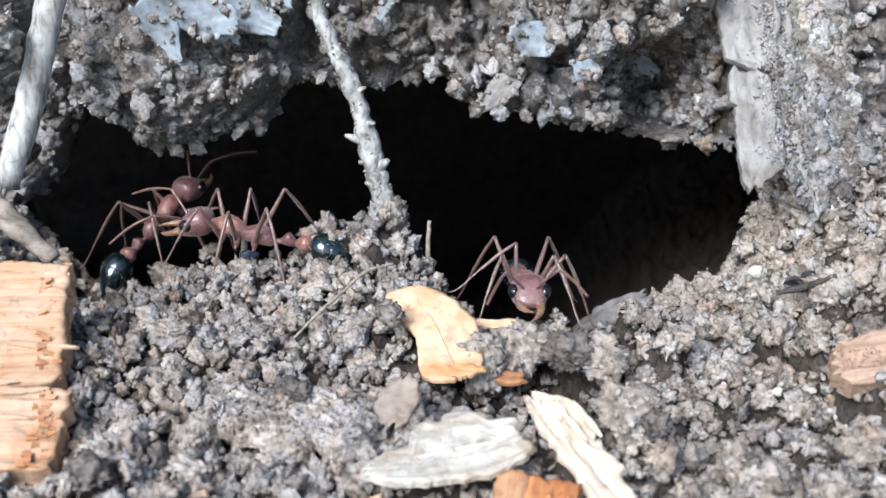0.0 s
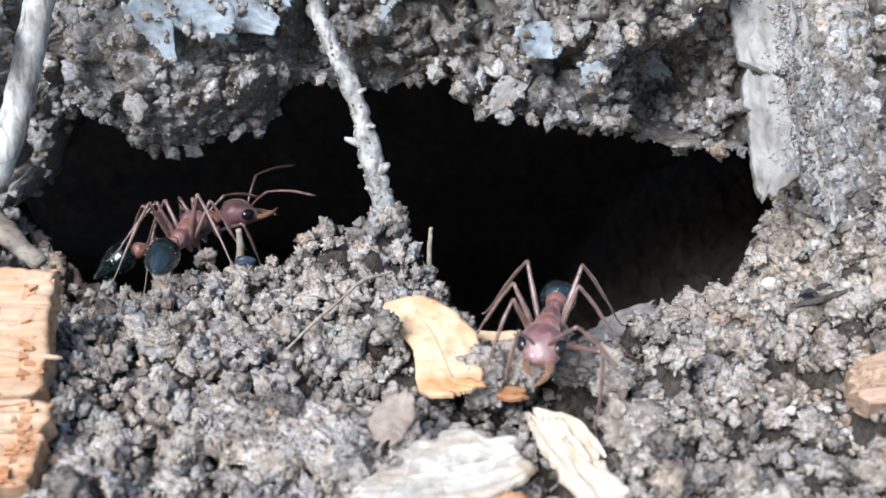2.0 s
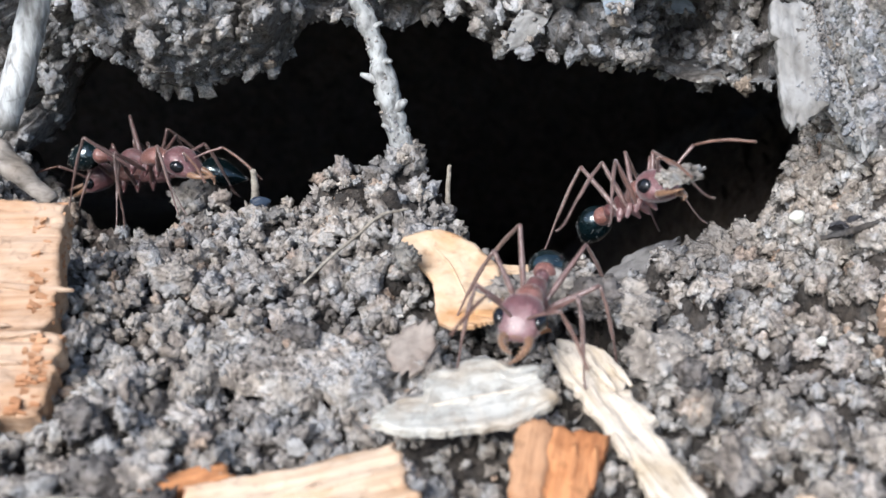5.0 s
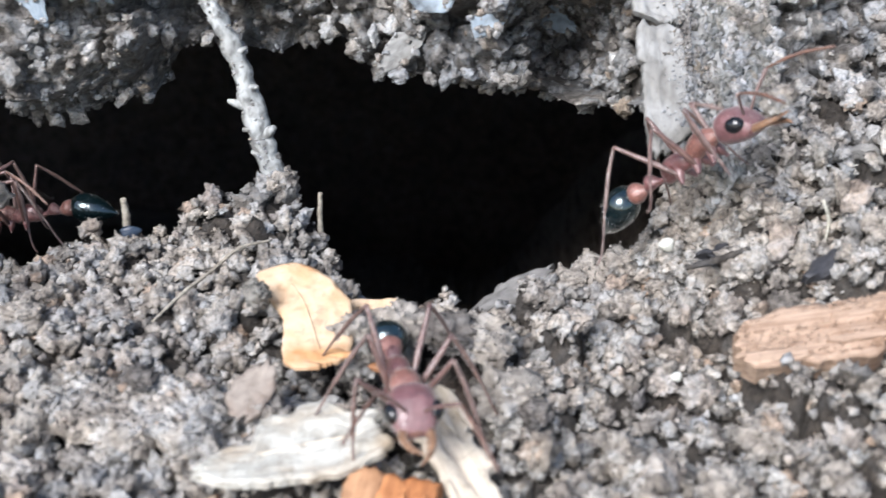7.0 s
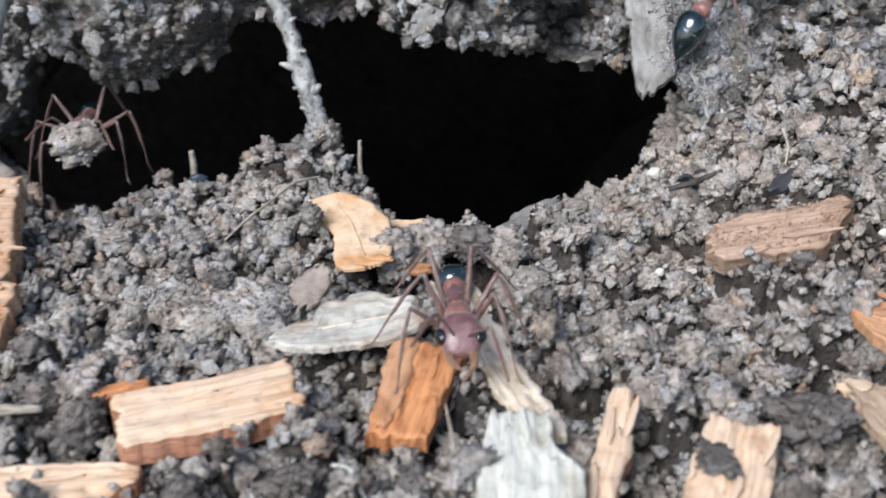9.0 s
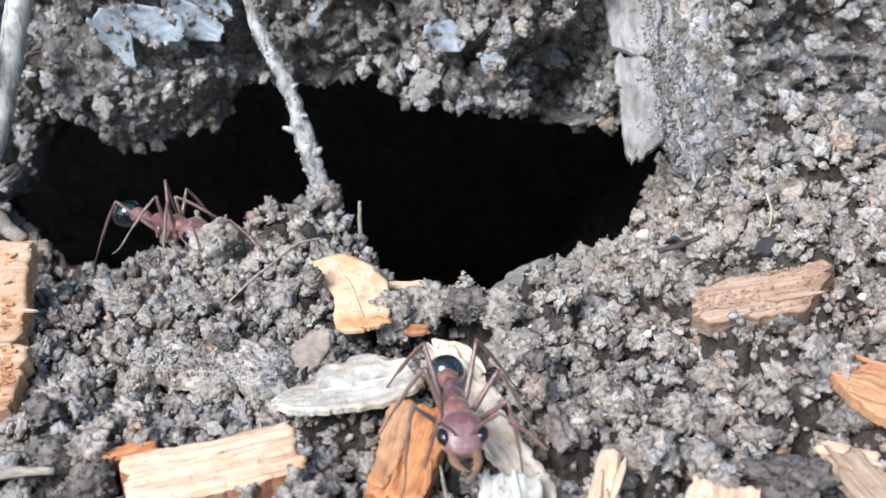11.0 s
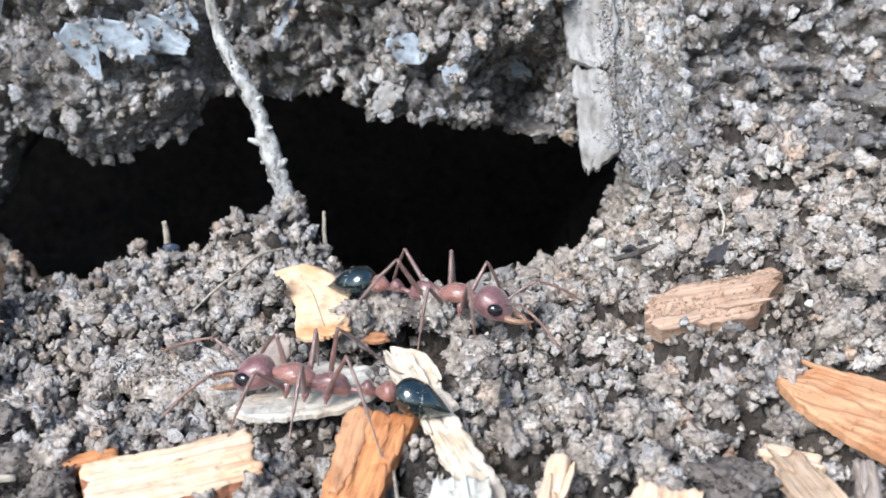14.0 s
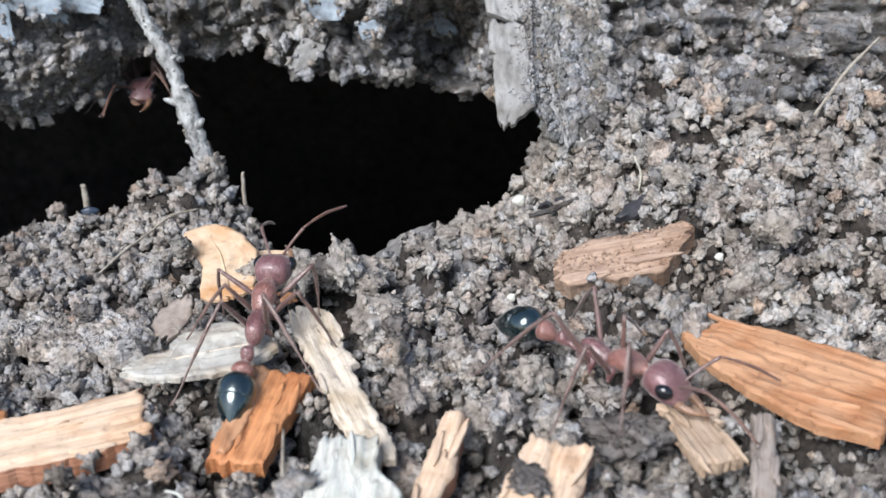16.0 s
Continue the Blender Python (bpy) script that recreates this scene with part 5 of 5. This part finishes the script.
LEGS = [(1.9, 0.75, -0.9, 4.6, 7.4, 6.6, 5.0), (0.2, 0.85, -0.9, 4.9, 8.0, 0.4, 7.2), (-1.7, 0.8, -0.8, 6.0, 9.8, -8.0, 6.4)]
ANT_MESH = {
    "mesosoma": loft_mesh("mesosoma", [(-3.75, -0.25, 0.3, 0.3), (-3.45, -0.1, 0.62, 0.7), (-3.0, 0.1, 0.8, 0.95), (-2.2, 0.2, 0.88, 1.0), (-1.4, 0.16, 0.82, 0.88), (-0.8, 0.02, 0.76, 0.74), (-0.4, -0.02, 0.72, 0.68), (0.1, 0.05, 0.74, 0.72)], ANT_RED, 20, 2.3),
    "pronotum": loft_mesh("pronotum", [(-0.5, 0.1, 0.62, 0.6), (-0.1, 0.24, 0.84, 0.8), (0.6, 0.45, 0.98, 0.95), (1.3, 0.52, 1.1, 1.0), (2.0, 0.5, 1.02, 0.88), (2.6, 0.42, 0.74, 0.64), (3.1, 0.36, 0.48, 0.46), (3.55, 0.36, 0.42, 0.42)], ANT_PRONOTUM, 20),
    "coxa": loft_mesh("coxa", [(-0.5, 0, 0.15, 0.15), (-0.3, 0, 0.4, 0.44), (0.3, 0, 0.36, 0.4), (0.8, 0, 0.17, 0.2), (1.0, 0, 0.16, 0.16)], ANT_RED, 12),
    "petiole": loft_mesh("petiole", [(-6.0, 0.0, 0.26, 0.26), (-5.7, 0.15, 0.5, 0.5), (-5.25, 0.35, 0.64, 0.72), (-4.8, 0.25, 0.52, 0.56), (-4.4, -0.02, 0.3, 0.32), (-3.9, -0.16, 0.25, 0.26), (-3.5, -0.2, 0.28, 0.28)], ANT_RED),
    "postpetiole": loft_mesh("postpetiole", [(-7.7, 0.15, 0.62, 0.6), (-7.35, 0.25, 0.92, 0.88), (-6.85, 0.28, 0.92, 0.88), (-6.35, 0.18, 0.6, 0.6), (-5.95, 0.05, 0.28, 0.28)], ANT_PRONOTUM),
    "gaster": loft_mesh("gaster", [(-12.75, -0.95, 0.05, 0.05), (-12.3, -0.78, 0.34, 0.34), (-11.6, -0.52, 0.86, 0.85), (-10.85, -0.25, 1.3, 1.28), (-10.2, -0.08, 1.54, 1.5), (-10.1, -0.06, 1.5, 1.46), (-9.98, -0.04, 1.57, 1.53), (-9.3, 0.1, 1.68, 1.62), (-8.6, 0.2, 1.58, 1.52), (-8.0, 0.26, 1.18, 1.14), (-7.6, 0.22, 0.62, 0.6)], ANT_BLACK, 28),
    "head": loft_mesh("head", [(-0.2, -0.05, 0.45, 0.4), (-0.02, 0.0, 1.05, 0.9), (0.35, 0.08, 1.42, 1.22), (1.0, 0.12, 1.6, 1.4), (1.9, 0.05, 1.66, 1.36), (2.6, -0.1, 1.56, 1.1), (3.1, -0.25, 1.34, 0.78), (3.45, -0.35, 1.05, 0.5), (3.65, -0.4, 0.7, 0.25)], ANT_HEAD, 28, 2.5),
    "eye": loft_mesh("eye", [(-0.78, 0, 0.1, 0.1), (-0.55, 0, 0.38, 0.46), (0, 0, 0.54, 0.66), (0.55, 0, 0.38, 0.46), (0.78, 0, 0.1, 0.1)], ANT_EYE, 16),
    "clypeus": loft_mesh("clypeus", [(-0.5, 0, 0.2, 0.06), (-0.3, 0.02, 0.62, 0.22), (0.1, 0, 0.72, 0.24), (0.4, -0.05, 0.5, 0.12)], ANT_JAW, 14),
    "mandible": tube_mesh("mandible", [(0, 0, 0), (0.7, 0.26, -0.08), (1.6, 0.2, -0.2), (2.4, -0.12, -0.34), (3.0, -0.62, -0.46)], [0.4, 0.34, 0.26, 0.18, 0.05], ANT_JAW, 61, knots=0.05, ring=9, per_mm=4),
    "tooth": tube_mesh("tooth", [(0, 0, 0), (0.1, -0.18, 0), (0.2, -0.4, -0.02)], [0.12, 0.09, 0.02], ANT_JAW, 60, knots=0.02, ring=6, per_mm=8),
    "scape": tube_mesh("scape", [(0, 0, 0), (0.3, 0, 0.05), (1.8, 0, 0.12), (3.5, 0, 0)], [0.1, 0.12, 0.13, 0.17], ANT_LEG, 62, knots=0.02, ring=8, per_mm=4),
    "funiculus": tube_mesh("funiculus", [(0, 0, 0), (1.6, 0, -0.12), (3.2, 0, -0.5), (5.2, 0, -1.3)], [0.1, 0.14, 0.15, 0.11], ANT_ORANGE_LIMB, 63, knots=0.1, ring=8, per_mm=4),
}
for n, (_, _, _, upper, lower, _, _) in enumerate(LEGS):
    ANT_MESH["femur", n] = tube_mesh("leg", [(0, 0, 0), (0.2 * upper, 0, 0.05), (0.45 * upper, 0, 0.06), (0.8 * upper, 0, 0), (upper, 0, 0)], [0.15, 0.23, 0.26, 0.19, 0.17], ANT_LEG, 64 + n, knots=0.02, ring=10)
    ANT_MESH["shank", n] = tube_mesh("lower_leg", [(0, 0, 0), (0.25 * lower, 0, 0.12), (0.52 * lower, 0, 0), (0.56 * lower, 0, 0.03), (0.8 * lower, 0, -0.2), (0.95 * lower, 0, -0.2), (lower, 0, 0.1)], [0.15, 0.18, 0.165, 0.1, 0.085, 0.09, 0.06], ANT_SHANK, 67 + n, knots=0.04, ring=8)


def hairs(name, count, long, surface, mat, seed):
    """Fine pale hairs standing on a body part: one mesh."""
    rng = np.random.RandomState(seed)
    co = np.empty(len(surface.vertices) * 3)
    surface.vertices.foreach_get("co", co)
    no = np.array([v.normal[:] for v in surface.vertices])
    co = co.reshape(-1, 3) / MM
    pick = rng.choice(len(co), min(count, len(co)), False)
    base, way = co[pick], no[pick] + rng.normal(size=(len(pick), 3)) * 0.3 + (-0.5, 0, 0)
    way = way / np.linalg.norm(way, axis=1)[:, None] * long * rng.uniform(0.5, 1.2, len(pick))[:, None]
    side = np.cross(way, rng.normal(size=(len(pick), 3)))
    side = side / np.linalg.norm(side, axis=1)[:, None] * 0.016
    third = np.cross(way, side)
    third = third / np.linalg.norm(third, axis=1)[:, None] * 0.016
    v = np.stack([base + side, base - 0.5 * side + third, base - 0.5 * side - third, base + way], 1).reshape(-1, 3)
    k = np.arange(len(pick))[:, None, None] * 4
    f = (np.array([[0, 1, 3], [1, 2, 3], [2, 0, 3]])[None] + k).reshape(-1, 3)
    return mesh_from(name, v, f, mat)


for name, count, long in (("gaster", 120, 0.26), ("head", 90, 0.24), ("pronotum", 70, 0.26), ("mesosoma", 70, 0.24)):
    ANT_MESH["hair", name] = hairs("hairs", count, long, ANT_MESH[name], ANT_HAIR, 90 + count)


def make_ant(label):
    """A bull ant facing local +x, its origin in the middle of its mesosoma, 3 mm above the ground. Returns it and its legs."""
    ant = new("ant")
    tagged(ant, label, "ant", "bull ants at the nest")
    for name in ("mesosoma", "pronotum", "petiole", "postpetiole"):
        body = part(name, ANT_MESH[name], ant)
        if ("hair", name) in ANT_MESH:
            part("hairs", ANT_MESH["hair", name], body)
    gaster = part("gaster", ANT_MESH["gaster"], ant, "glossy blue-black gaster")
    part("hairs", ANT_MESH["hair", "gaster"], gaster, "fine pale hairs")
    head = part("head", ANT_MESH["head"], ant, at=pose(3.35 * MM, 0, 0.4 * MM, 0, 17, 0))
    part("hairs", ANT_MESH["hair", "head"], head)
    part("clypeus", ANT_MESH["clypeus"], head, "", pose(3.3 * MM, 0, -0.15 * MM, 0, 24, 0))
    for side in (-1, 1):
        part("eye", ANT_MESH["eye"], head, "black bulging eye", pose(2.2 * MM, 1.46 * side * MM, 0.3 * MM, 0, 6, 16 * -side))
        jaw = part("mandible", ANT_MESH["mandible"], ant, "long ochre jaw", pose(3.35 * MM, 0, 0.4 * MM, 0, 17, 0) @ pose(3.15 * MM, 0.78 * side * MM, -0.45 * MM, 0 if side > 0 else 180, 0, -5 * side))
        for along in (1.1, 1.6, 2.1):
            part("tooth", ANT_MESH["tooth"], jaw, "", pose(along * MM, 0.1 * MM, -0.15 * MM))
        scape = part("scape", ANT_MESH["scape"], ant, "bent antenna", pose(6.1 * MM, 0.5 * side * MM, 0.25 * MM, 0, -32, 42 * side))
        part("funiculus", ANT_MESH["funiculus"], scape, "", pose(3.55 * MM, 0, 0, 0, 38, -28 * side))
    legs = []
    for n, (x, y, z, upper, lower, fx, fy) in enumerate(LEGS):
        for side in (-1, 1):
            leg = part("leg", ANT_MESH["femur", n], ant, "thin red-brown leg")
            part("coxa", ANT_MESH["coxa"], ant, "", pose((x - 0.1) * MM, y * side * MM * 0.75, (z + 0.3) * MM, 0, 60, 90 * side))
            shank = part("lower_leg", ANT_MESH["shank", n], leg)
            legs.append((leg, shank, Vector((x, y * side, z)), upper, lower, Vector((fx, fy * side)), (n + (side > 0)) % 2))
    return ant, legs


def set_leg(hip, foot, upper, lower):
    """Poses of the upper and lower leg, so that the foot stands at that place (mm, in the ant's space)."""
    way = foot - hip
    far = min(max(way.length, abs(upper - lower) + 0.3), upper + lower - 0.05)
    ahead = way.normalized()
    side = Vector((0, 0, 1)).cross(ahead)
    side = side.normalized() if side.length > 1e-3 else Vector((0, 1, 0))
    rise = math.acos((upper**2 + far**2 - lower**2) / (2 * upper * far))
    knee = math.acos((upper**2 + lower**2 - far**2) / (2 * upper * lower))
    up = ahead.cross(side)
    along = ahead * math.cos(rise) + up * math.sin(rise)
    turn = Matrix((along, side, along.cross(side))).transposed().to_4x4()
    return Matrix.Translation(hip * MM) @ turn, pose(upper * MM, 0, 0, 0, math.degrees(math.pi - knee), 0)


def glide(rows, t):
    """Smooth values between rows of (t, ...)."""
    r = np.array(rows, float)
    k = int(np.clip(np.searchsorted(r[:, 0], t, "right") - 1, 0, len(r) - 2))
    a, b = r[k], r[k + 1]
    before, after = r[max(k - 1, 0)], r[min(k + 2, len(r) - 1)]
    h = b[0] - a[0]
    w = np.clip((t - a[0]) / h, 0, 1)
    m0 = (b - before) / max(b[0] - before[0], 1e-6) * h * 0.8
    m1 = (after - a) / max(after[0] - a[0], 1e-6) * h * 0.8
    return ((2 * w**3 - 3 * w**2 + 1) * a + (w**3 - 2 * w**2 + w) * m0 + (-2 * w**3 + 3 * w**2) * b + (w**3 - w**2) * m1)[1:]


def go(ant, legs, rows, climbing=False, step=0.1):
    """Keys an ant and its legs along rows of (t, x, y, z, yaw, pitch): feet stay planted and step in turn, three and three."""
    flat = [list(r) for r in rows]
    for k in range(1, len(flat)):
        while flat[k][4] - flat[k - 1][4] > 180:
            flat[k][4] -= 360
        while flat[k][4] - flat[k - 1][4] < -180:
            flat[k][4] += 360
    body_rows, leg_rows = [], [([], []) for _ in legs]
    feet, lift = [None] * len(legs), [0.0] * len(legs)
    for n in range(round(16 / step) + 1):
        t = n * step
        x, y, z, yaw, pitch = glide(flat, t)
        if not climbing:
            z = max(z, float(ground_z(x, y)) + 2.9)
        m = pose(x * MM, y * MM, z * MM, 0, -pitch, yaw)
        body_rows.append((t, m))
        mm = pose(x, y, z, 0, -pitch, yaw)
        inverse = mm.inverted()
        for k, (leg, shank, hip, upper, lower, rest, group) in enumerate(legs):
            if climbing:
                aim = mm @ Vector((rest.x, rest.y, -3.2))
            else:
                aim = pose(x, y, 0, 0, 0, yaw) @ Vector((rest.x, rest.y, 0))
                aim.z = max(float(ground_z(aim.x, aim.y)) + 0.7, z - 6.5)
            lift[k] = 0.0
            if feet[k] is None:
                feet[k] = aim
            elif (n // 2) % 2 == group and (aim - feet[k]).length > 0.8:
                lift[k] = 1.0 if n % 2 == 0 else 0.0
                feet[k] = feet[k].lerp(aim, 0.55 if n % 2 == 0 else 1.0)
            elif (aim - feet[k]).length > 6.0:
                feet[k] = feet[k].lerp(aim, 0.6)
            foot = inverse @ (feet[k] + Vector((0, 0, 1.3 * lift[k])))
            a, b = set_leg(hip, foot, upper, lower)
            leg_rows[k][0].append((t, a))
            leg_rows[k][1].append((t, b))
    walk(ant, body_rows)
    for (leg, shank, *_), (a, b) in zip(legs, leg_rows):
        walk(leg, a)
        walk(shank, b)


def sway(ant, seed):
    """Keys the antennae of an ant: each feels its own way up and down and to the side."""
    scapes = [ob for ob in ant.children if ob.name.startswith("scape")]
    for k, scape in enumerate(scapes):
        side, rows = (-1, 1)[k % 2], []
        for n in range(81):
            t, w = n * 0.2, seed + 2.1 * k
            rise = 30 + 13 * math.sin(2.9 * t + w) + 6 * math.sin(7.1 * t + 2 * w)
            turn = 40 + 15 * math.sin(2.1 * t + 1.7 * w) + 7 * math.sin(5.3 * t + w)
            rows.append((t, pose(6.1 * MM, 0.5 * side * MM, 0.25 * MM, 0, -rise, turn * side)))
        walk(scape, rows)


ANT_OUT, LEGS_OUT = make_ant("red-brown bull ant with a black gaster walking out of the hole")
ANT_CARRY, LEGS_CARRY = make_ant("red-brown bull ant that crosses the mound from the hole")
ANT_IN, LEGS_IN = make_ant("red-brown bull ant in the shaded mouth of the nest")
ANT_CLIMB, LEGS_CLIMB = make_ant("red-brown bull ant climbing the soil bank")


PELLETS = [clod_mesh("soil_pellet", 160, CLOD_SOIL, 81 + k, (1.0, 1.5, 1.1)) for k in range(2)]


def pellet(label, which, size):
    ob = new("soil_pellet", PELLETS[which][0])
    tagged(part("grain_crust", PELLETS[which][1], ob), kind="stuff")
    ob.scale = (size,) * 3
    return tagged(ob, label, "soil pellet")


PELLET_A = pellet("crumbly soil pellet carried in an ant's jaws", 0, 2.15)
PELLET_B = pellet("crumbly soil pellet held by the climbing ant", 1, 1.05)


def carry(thing, rows, until, rest=None, found=None):
    """Keys a thing in the jaws of an ant that goes along rows; from then on it lies at rest."""
    out = []
    for n in range(161):
        t = n * 0.1
        x, y, z, yaw, pitch = glide(rows, min(t, until))
        m = pose(x * MM, y * MM, z * MM, 0, -pitch, yaw) @ pose(8.9 * MM, 0, -0.3 * MM)
        if rest and t > until:
            w = min(1.0, (t - until) / 0.5)
            m.translation = m.translation.lerp(Vector(rest) * MM, w)
        if found and t < 5.6:
            m.translation = m.translation.lerp(Vector(found) * MM, 1 - max(0.0, min(1.0, (t - 4.2) / 1.4)))
        out.append((t, m))
    walk(thing, out)


def motions():
    go(ANT_OUT, LEGS_OUT, [
        (0, -3.5, -22.6, 5.6, -88, 22), (0.5, -1.4, -23.6, 7.2, -83, 24), (1, -1.2, -25.6, 9.4, -86, 24), (1.5, -2.0, -29.6, 8.9, -90, 20),
        (2, -2.3, -33.5, 8.7, -99, 14), (2.5, -2.7, -35.4, 8.7, -96, 14), (3, -3.7, -38.9, 8.7, -92, 14), (3.5, -5.1, -39.8, 8.7, -101, 11),
        (5.8, -5.4, -40.8, 8.7, -97, 16), (6.5, -2.9, -44.3, 8.7, -78, 17), (7, -3.3, -45.9, 8.7, -79, 14), (7.5, -4.1, -48.0, 8.7, -87, 17),
        (8, -1.9, -53.0, 8.7, -87, 15), (8.5, -1.8, -52.0, 8.3, -84, 2), (9, -1.1, -52.8, 8.7, -86, 13), (9.2, -0.9, -53.0, 8.7, -86, 13),
        (11.3, -0.8, -58.3, 8.7, -83, 13), (11.5, -2.0, -59.3, 8.7, -92, 13), (12, -5.4, -61.2, 8.7, -110, 12), (12.5, -7.6, -60.3, 8.0, -132, 0),
        (13, -9.2, -58.6, 8.0, -151, 0), (13.5, -10.7, -56.0, 8.0, -173, 0), (14, -9.8, -51.4, 8.3, 174, 7), (14.5, -8.2, -51.1, 8.3, 173, 7),
        (15, -6.8, -50.1, 8.3, 161, 8), (15.5, -6.5, -51.0, 9.1, 114, 20), (16, -5.3, -47.5, 9.1, 83, 19)])
    across = [
        (0, -44.2, 2.4, -0.3, 64, 20), (2, -39.8, 2.2, -1.2, 23, 16), (2.5, -38.9, 2.2, -1.4, 21, 13), (3, -39.3, 3.8, -1.0, 24, 14), (3.5, -37.3, 5.8, -0.6, 29, 4),
        (5.8, -48.9, -8.4, 4.5, -56, 15), (6.5, -48.5, -8.4, 5.7, -59, 15), (7, -49.1, -8.4, 5.8, -59, 14), (9, -45.6, -6.8, 6.6, -77, 13), (9.2, -44.9, -6.8, 6.8, -79, 12),
        (11.3, -32.4, -17.5, 5.6, -37, 8), (11.5, -29.6, -20.5, 6.2, -34, 10), (12, -19.7, -26.2, 8.3, -9, 12), (12.5, -10.2, -29.2, 8.3, 14, 2), (13, -7.4, -31.0, 8.3, 1, 2),
        (13.5, -4.0, -32.8, 8.0, -14, 0), (14, 1.8, -36.0, 8.5, -18, 0), (14.5, 9.4, -39.1, 8.2, -21, -2), (15, 14.9, -44.1, 8.7, -28, -3), (15.5, 18.2, -51.5, 8.5, -44, 0), (16, 24.9, -55.8, 8.5, -40, 0)]
    go(ANT_CARRY, LEGS_CARRY, across)
    carry(PELLET_A, across, 12.7, (0.6, -35.6, 7.4), (-47, 12, -14))
    go(ANT_IN, LEGS_IN, [
        (0, -32.3, -13.1, 5.6, 167, 5), (0.5, -37.7, -13.2, 5.8, 156, 2), (1, -41.6, -13.3, 4.0, 140, -9), (1.5, -42.0, -12.0, 3.0, 137, -8), (2, -38.9, -7.4, 2.8, 90, -13),
        (2.5, -40.0, -6.2, 2.5, 72, -12), (3, -45.4, -5.9, 0.0, 138, -14), (3.5, -46.6, -3.5, -0.6, 144, -12), (5.8, -49.1, 6.4, -3.3, 185, -6), (6.5, -46.7, 5.6, -2.7, 176, -8),
        (7, -48.9, 2.3, -3.6, 170, -12), (8, -27.6, 2.7, 0.2, 195, 16), (8.3, -28.4, 7.0, -1.5, 199, 14), (8.6, -28, 14, -9, 205, 12), (9, -31, 21, -17, 220, 10), (11, -36, 44, -32, 240, 5), (14.6, -34, 40, -24, 270, 10), (15.3, -30.6, 13, 7, 280, 12), (15.5, -29.8, 9.0, 10.5, 282, 14), (16, -28.9, 9.0, 10.0, 280, 15)], climbing=True)
    up = [
        (0, -4, 20, -34, -90, 20), (2.5, -5, 12, -28, -90, 30), (3.1, -6, -4, -12, -90, 30), (3.5, -6.0, -16.4, 3.4, -86, 30), (5.8, 8.9, -23.8, 10.0, -60, 44), (6, 9.4, -24.4, 10.9, -58, 45), (6.5, 12.0, -25.8, 13.6, -42, 50), (7, 19.2, -25.8, 17.6, -39, 47),
        (7.5, 19.9, -26.2, 20.5, -39, 55), (8, 21.1, -21.9, 20.8, -30, 60), (8.3, 22.2, -18.4, 21.8, 10, 55), (9, 26.9, -14.2, 27.7, 40, 40), (10.5, 32, -2, 42, 60, 40), (16, 36, 30, 62, 80, 5)]
    go(ANT_CLIMB, LEGS_CLIMB, up, climbing=True)
    carry(PELLET_B, up, 16)
    for k, ant in enumerate((ANT_OUT, ANT_CARRY, ANT_IN, ANT_CLIMB)):
        sway(ant, 1.3 * k)


motions()
